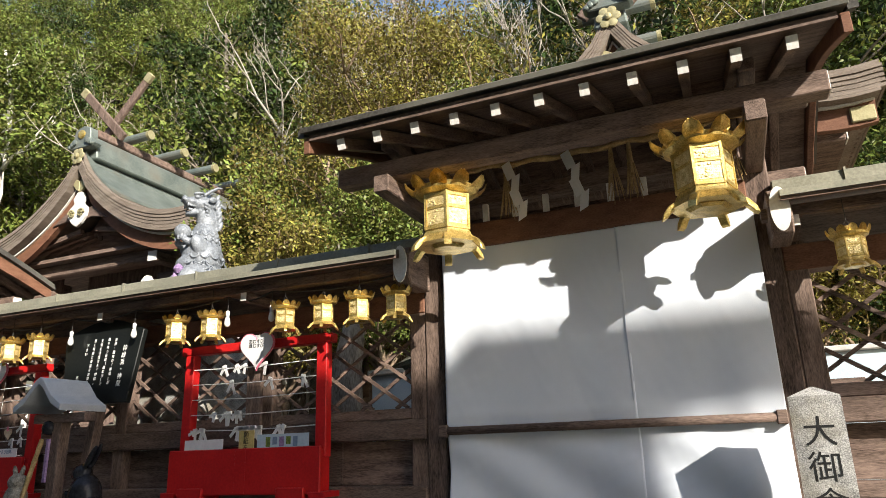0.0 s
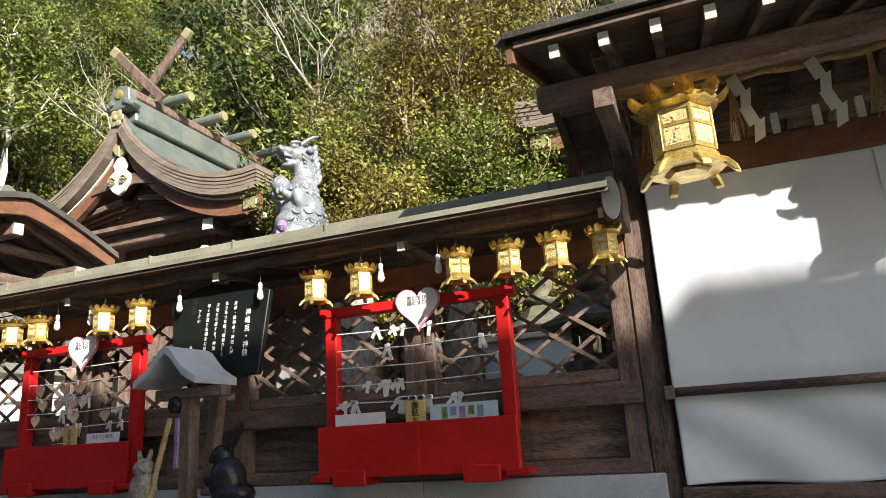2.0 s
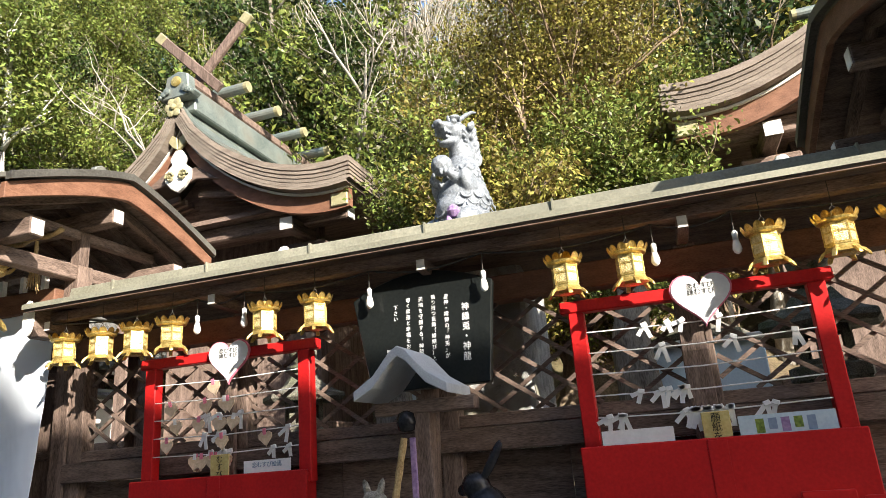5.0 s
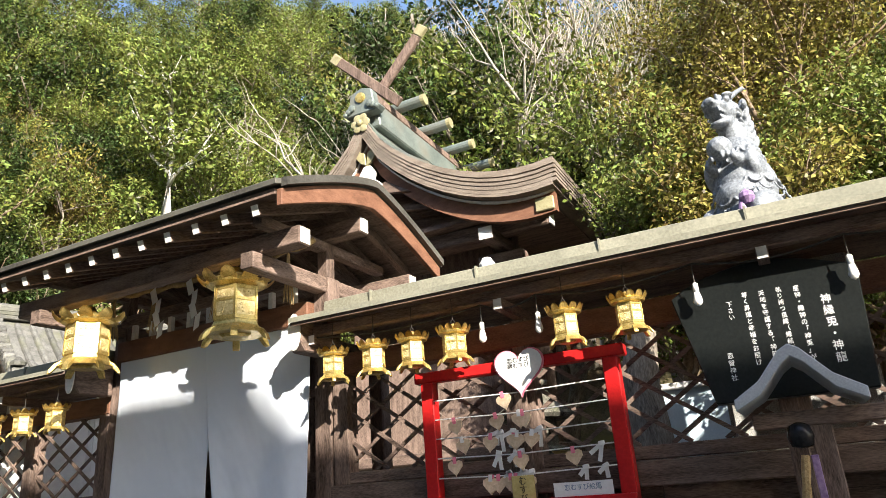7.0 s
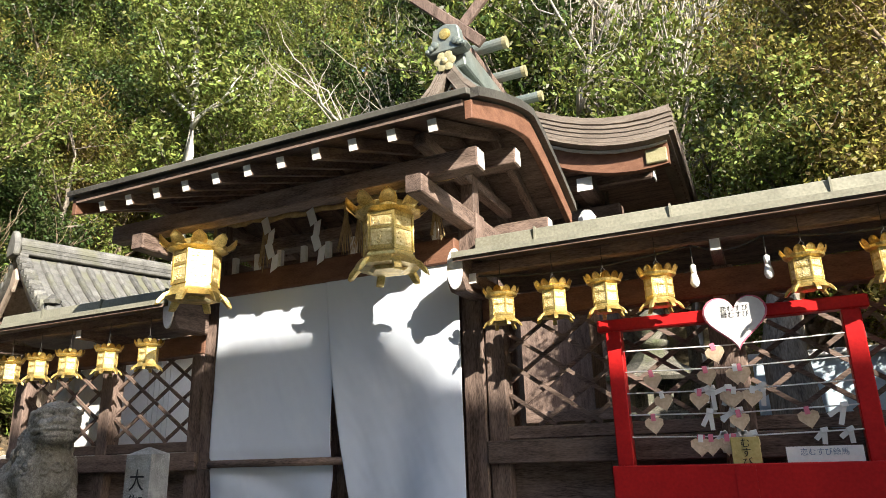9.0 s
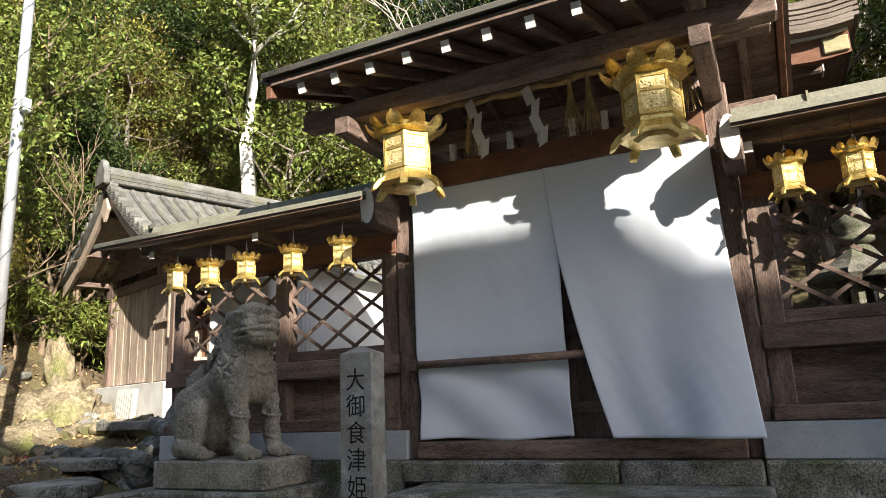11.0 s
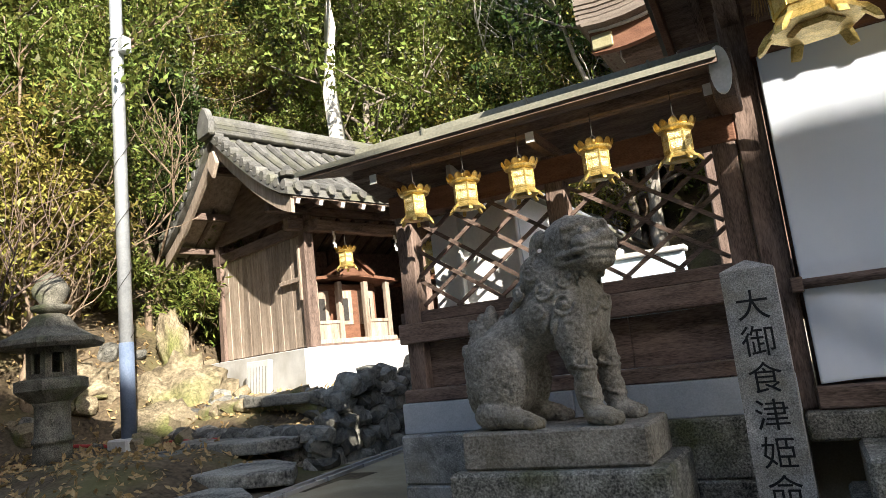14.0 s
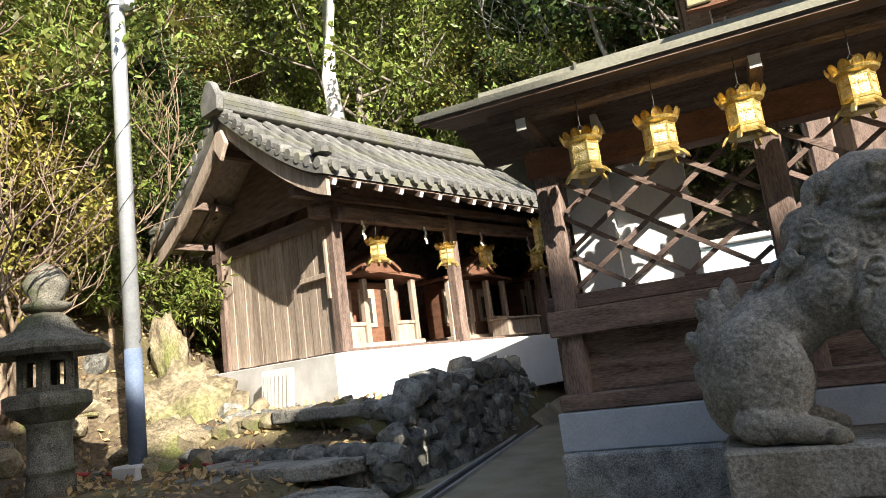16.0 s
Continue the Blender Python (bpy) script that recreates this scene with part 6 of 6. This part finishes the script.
# ---- trees ----
def branch_set(rnd, height, spread, limbs, levels=2, lean=0.1, upright=0.6, start=0.35):
    """Trunk and limbs as lists of (points, radii), and the tips."""
    out, tips = [], []
    base_r = height * 0.018 + 0.03
    pts = [Vector((0, 0, -0.4))]
    for i in range(1, 9):
        pts.append(Vector((lean * height * (i / 8) ** 1.5 + rnd.uniform(-1, 1) * 0.02 * height, rnd.uniform(-1, 1) * 0.02 * height, height * 0.92 * i / 8)))
    out.append((pts, [base_r * (1 - 0.85 * i / 8) for i in range(9)]))
    tips.append(pts[-1])

    def grow(p, d, length, r, level):
        q = [p]
        n = 5
        for i in range(n):
            d = (d + Vector((rnd.uniform(-0.3, 0.3), rnd.uniform(-0.3, 0.3), rnd.uniform(-0.1, 0.25) * upright))).normalized()
            q.append(q[-1] + d * length / n)
        out.append((q, [max(0.006, r * (1 - 0.8 * i / n)) for i in range(n + 1)]))
        tips.append(q[-1])
        tips.append(q[-3])
        if level > 0:
            for k in range(rnd.randint(3, 4)):
                j = rnd.randint(1, n)
                nd = (d + Vector((rnd.uniform(-1, 1), rnd.uniform(-1, 1), rnd.uniform(-0.3, 0.7)))).normalized()
                grow(q[j], nd, length * rnd.uniform(0.4, 0.65), r * 0.45, level - 1)
    for k in range(limbs):
        f = start + (0.97 - start) * (k + rnd.random()) / limbs
        i = min(7, int(f * 8))
        p = pts[i].lerp(pts[i + 1], f * 8 - i)
        a = k * 2.4 + rnd.uniform(-0.5, 0.5)
        d = Vector((math.cos(a), math.sin(a), upright * rnd.uniform(0.4, 1.2))).normalized()
        grow(p, d, spread * (1.15 - 0.6 * f) * rnd.uniform(0.8, 1.2), base_r * 0.5 * (1.2 - f), levels)
    return out, tips


def leaf_mesh(name, tips, rnd, per, radius, size, mat, flat=0.6, aspect=0.45):
    g = np.random.RandomState(rnd.randrange(10 ** 6))
    c = np.array([[t.x, t.y, t.z] for t in tips])
    n = len(c) * per
    centre = np.repeat(c, per, axis=0)
    off = g.normal(size=(n, 3))
    off *= (g.uniform(0.2, 1, (n, 1)) ** 0.4) / np.linalg.norm(off, axis=1, keepdims=True) * radius
    off[:, 2] *= flat
    p = centre + off
    d = g.normal(size=(n, 3)) + off / radius * 0.8 + np.array([0, 0, -0.15])
    d /= np.linalg.norm(d, axis=1, keepdims=True)
    up = g.normal(size=(n, 3)) * 0.42 + off / radius * 1.3 + np.array([0, -0.2, 0.7])
    side = np.cross(d, up)
    side /= np.linalg.norm(side, axis=1, keepdims=True) + 1e-9
    nrm = np.cross(side, d)
    s = size * g.uniform(0.6, 1.3, (n, 1))
    v = np.stack([p, p + d * s * 0.5 + side * s * aspect * 0.5 + nrm * s * 0.08, p + d * s, p + d * s * 0.5 - side * s * aspect * 0.5 + nrm * s * 0.08], axis=1).reshape(-1, 3)
    me = bpy.data.meshes.new(name)
    me.vertices.add(4 * n)
    me.vertices.foreach_set("co", v.ravel())
    me.loops.add(4 * n)
    me.loops.foreach_set("vertex_index", np.arange(4 * n))
    me.polygons.add(n)
    me.polygons.foreach_set("loop_start", np.arange(0, 4 * n, 4))
    me.polygons.foreach_set("loop_total", np.full(n, 4))
    me.update()
    me.validate()
    me.materials.append(mat)
    return me


def tree(label, seed, m, height, spread, limbs, bark, leaf, per=60, radius=0.5, size=0.14, levels=1, upright=0.6, start=0.35, lean=0.08, group="", category="tree", name="tree", aspect=0.45, flat=0.7):
    rnd = random.Random(seed)
    limbs_, tips = branch_set(rnd, height, spread, limbs, levels, lean, upright, start)
    t = thing(name, label, category, m, group)
    bm = bmesh.new()
    for k, (pts, rad) in enumerate(limbs_):
        tube(pts, rad, 9 if k == 0 else 5, bm)
    part("trunk", bm, bark, t, smooth=True)
    if leaf is not None:
        cr = new("crown", leaf_mesh("crown", tips, rnd, per, radius, size, leaf, flat, aspect))
        cr.parent = t
    return t


G = "hillside trees"
kinds = [
    tree("dark green broadleaf evergreen on the hillside", 1, pose(-22, 14, ground_height(-22, 14)), 8.5, 3.0, 13, BARK, LEAF_DARK, 100, 0.5, 0.145, group=G),
    tree("bright green broadleaf evergreen on the hillside", 2, pose(-17, 16.5, ground_height(-17, 16.5)), 8.0, 2.9, 13, BARK, LEAF_MID, 96, 0.46, 0.135, group=G),
    tree("tall slender dark evergreen on the hillside", 3, pose(-13.2, 14.5, ground_height(-13.2, 14.5)), 10.5, 2.5, 15, BARK, LEAF_DARK, 96, 0.46, 0.135, group=G),
    tree("evergreen with yellow-green leaves on the hillside", 4, pose(-9.5, 17, ground_height(-9.5, 17)), 7.5, 2.8, 12, BARK, LEAF_MID, 90, 0.46, 0.13, group=G),
    tree("bare grey-branched tree on the hillside", 5, pose(-8.8, 14.6, ground_height(-8.8, 14.6)), 10.0, 3.6, 15, BARK, None, levels=2, upright=1.1, group=G),
    tree("yellowing thin-leaved tree on the hillside", 6, pose(-5.5, 15.5, ground_height(-5.5, 15.5)), 8.0, 2.8, 12, TWIG, LEAF_YELLOW, 55, 0.55, 0.12, group=G),
]
rp = random.Random(21)
for row in range(9):
    y = 12.6 + row * 2.7
    x = -34.0 + rp.uniform(0, 2)
    while x < 16:
        px, py = x + rp.uniform(-1.0, 1.0), y + rp.uniform(-1.2, 1.2)
        x += rp.uniform(2.0, 3.1) + row * 0.08
        if px > -17.5 and px < -12.5 and py < 14.5:
            continue
        k = rp.choices(range(6), (5, 4, 3, 4, 2 if row > 0 else 0.6, 1.2))[0]
        s = rp.uniform(0.75, 1.2)
        if k == 4 and px < -11:
            k = 1
        copy_thing(kinds[k], pose(px, py, ground_height(px, py) - 0.2, rp.uniform(-5, 5), rp.uniform(-5, 5), rp.uniform(0, 360)) @ Matrix.Diagonal((s, s, s, 1)))
for i in range(26):
    px, py = rp.uniform(-34, -20.2), rp.uniform(-1, 12.5)
    s = rp.uniform(0.55, 0.95)
    k = rp.choice((0, 1, 1, 3, 3, 5))
    copy_thing(kinds[k], pose(px, py, ground_height(px, py) - 0.2, 0, 0, rp.uniform(0, 360)) @ Matrix.Diagonal((s, s, s, 1)))

for k, px, py, s in ((1, -14.0, 15.4, 0.9), (3, -12.3, 13.6, 0.85), (1, -11.2, 16.8, 1.1), (0, -15.6, 17.0, 1.15), (3, -16.0, 13.6, 0.6), (5, -13.3, 12.7, 0.62), (3, -14.7, 12.9, 0.6), (5, -12.2, 13.9, 0.75), (5, -15.6, 14.6, 0.8)):
    copy_thing(kinds[k], pose(px, py, ground_height(px, py) - 0.2, 0, 0, 70 * px) @ Matrix.Diagonal((s, s, s, 1)))

bare = tree("leafless tree with pale fanning branches on the hillside", 7, pose(-9.4, 13.4, ground_height(-9.4, 13.4)), 9.0, 4.2, 20, GREYBRANCH, None, levels=2, upright=1.7, start=0.22, lean=0.05, group="leafless hillside trees")
for px, py, s, turn in ((-7.6, 14.2, 1.0, 80), (-6.2, 13.2, 0.9, 200), (-11.8, 13.6, 0.95, 310), (-8.4, 15.6, 1.15, 20), (-3.0, 14.5, 1.0, 140), (-13.4, 16.0, 1.1, 250), (-1.0, 13.6, 0.95, 45), (-19.4, 15.5, 0.95, 170)):
    copy_thing(bare, pose(px, py, ground_height(px, py) - 0.2, 0, 0, turn) @ Matrix.Diagonal((s, s, s, 1)))

# the fine-twigged tree behind the dragon
tree("bushy tree with fine twigs and yellow-green leaves", 31, pose(-4.1, 8.0, 1.0), 6.4, 2.4, 26, TWIG, LEAF_YELLOW, 70, 0.34, 0.06, levels=2, upright=1.5, start=0.18, aspect=0.5, group="court trees")
tree("bushy tree with fine twigs and green leaves", 32, pose(-3.4, 10.2, 1.0), 6.0, 2.0, 20, TWIG, LEAF_MID, 75, 0.34, 0.065, levels=2, upright=1.3, start=0.15, aspect=0.5, group="court trees")
tree("bushy tree with fine twigs and yellow-green leaves", 33, pose(-4.9, 10.0, 1.0), 5.6, 2.2, 20, TWIG, LEAF_YELLOW, 70, 0.34, 0.065, levels=2, upright=1.4, start=0.18, aspect=0.5, group="court trees")
for k, (x, y, h) in enumerate(((-5.35, 7.0, 3.3), (-4.6, 6.6, 2.9), (-3.4, 6.9, 3.2), (-3.6, 7.9, 3.3))):
    tree("low spreading bush with yellow-green leaves", 35 + k, pose(x, y, 1.0), h, 1.35, 18, TWIG, LEAF_YELLOW if k % 2 else LEAF_MID, 60, 0.28, 0.06, levels=2, upright=0.9, start=0.4, aspect=0.5, group="court bushes", name="bush", category="bush")
tree("bare pale-barked trunk rising behind the small shrine", 41, pose(-17.5, 10.9, ground_height(-17.5, 10.9)), 13, 2.0, 9, PALEBARK, LEAF_MID, 90, 0.7, 0.15, start=0.66, lean=-0.01)
# shrubs on the bank
for k, (x, y, h, mt, per) in enumerate(((-18.6, 5.2, 3.4, LEAF_YELLOW, 26), (-19.4, 6.4, 3.8, LEAF_MID, 40), (-18.9, 3.9, 3.0, LEAF_YELLOW, 22), (-19.8, 8.6, 3.6, LEAF_DARK, 60), (-19.6, 4.6, 4.4, LEAF_MID, 45), (-18.4, 9.8, 3.0, LEAF_MID, 55), (-20.3, 2.6, 4.2, LEAF_MID, 45))):
    tree("loose twiggy shrub on the bank", 60 + k, pose(x, y, ground_height(x, y)), h, 1.7, 13, TWIG, mt, per, 0.3, 0.1, levels=2, upright=1.2, start=0.05, group="bank shrubs", name="shrub", category="shrub", aspect=0.35)
for k, (x, y, h) in enumerate(((-18.6, 5.6, 3.4), (-19.0, 7.4, 3.6))):
    tree("bare bush of thin twigs on the bank", 70 + k, pose(x, y, ground_height(x, y)) @ Matrix.Diagonal((0.7, 0.7, 0.9, 1)), h, 2.4, 9, TWIG, None, levels=2, upright=0.9, start=0.15, group="bare bank bushes", name="bare_bush", category="bush")
shrubs = [o for o in scene.objects if o.name.startswith("shrub")]
for i in range(64):
    px = rp.uniform(-32, 8)
    py = rp.uniform(12.2, 19) if px > -17 else rp.uniform(10.5, 19)
    if i > 44:
        px, py = rp.uniform(-30, -19.8), rp.uniform(1, 11)
    s = rp.uniform(0.8, 1.4)
    copy_thing(rp.choice(shrubs), pose(px, py, ground_height(px, py) - 0.1, 0, 0, rp.uniform(0, 360)) @ Matrix.Diagonal((s, s, s, 1)))
tree("small crooked bare tree beside the stone lantern", 81, pose(-16.7, 3.55, ground_height(-16.7, 3.55)) @ Matrix.Diagonal((0.6, 0.6, 0.95, 1)), 2.6, 2.3, 9, WOOD_V, None, levels=2, upright=0.6, start=0.4)
for k, (x, y) in enumerate(((-18.0, 8.6), (-18.3, 9.2), (-18.2, 8.3), (-18.6, 7.9), (-18.9, 6.9))):
    tree("low broad-leaved undergrowth on the bank", 90 + k, pose(x, y, ground_height(x, y) + 0.1), 0.9, 0.7, 8, TWIG, LEAF_MID, 30, 0.22, 0.14, levels=1, upright=1.0, start=0.05, group="bank undergrowth", name="undergrowth", category="plant", aspect=0.25)


# fallen leaves and grass tufts on the bank, too many to count
def litter():
    g = np.random.RandomState(5)
    tips = []
    for i in range(5200):
        x, y = g.uniform(-21, -14.2), g.uniform(1.5, 11)
        tips.append(Vector((x, y, ground_height(x, y) + 0.015)))
    me = leaf_mesh("leaf_litter", tips, random.Random(3), 2, 0.05, 0.085, LEAF_YELLOW, 0.15)
    me.materials[0] = STRAW
    return tagged(new("leaf_litter", me), "dry brown fallen leaves on the bank", "leaf litter", kind="stuff")


litter()
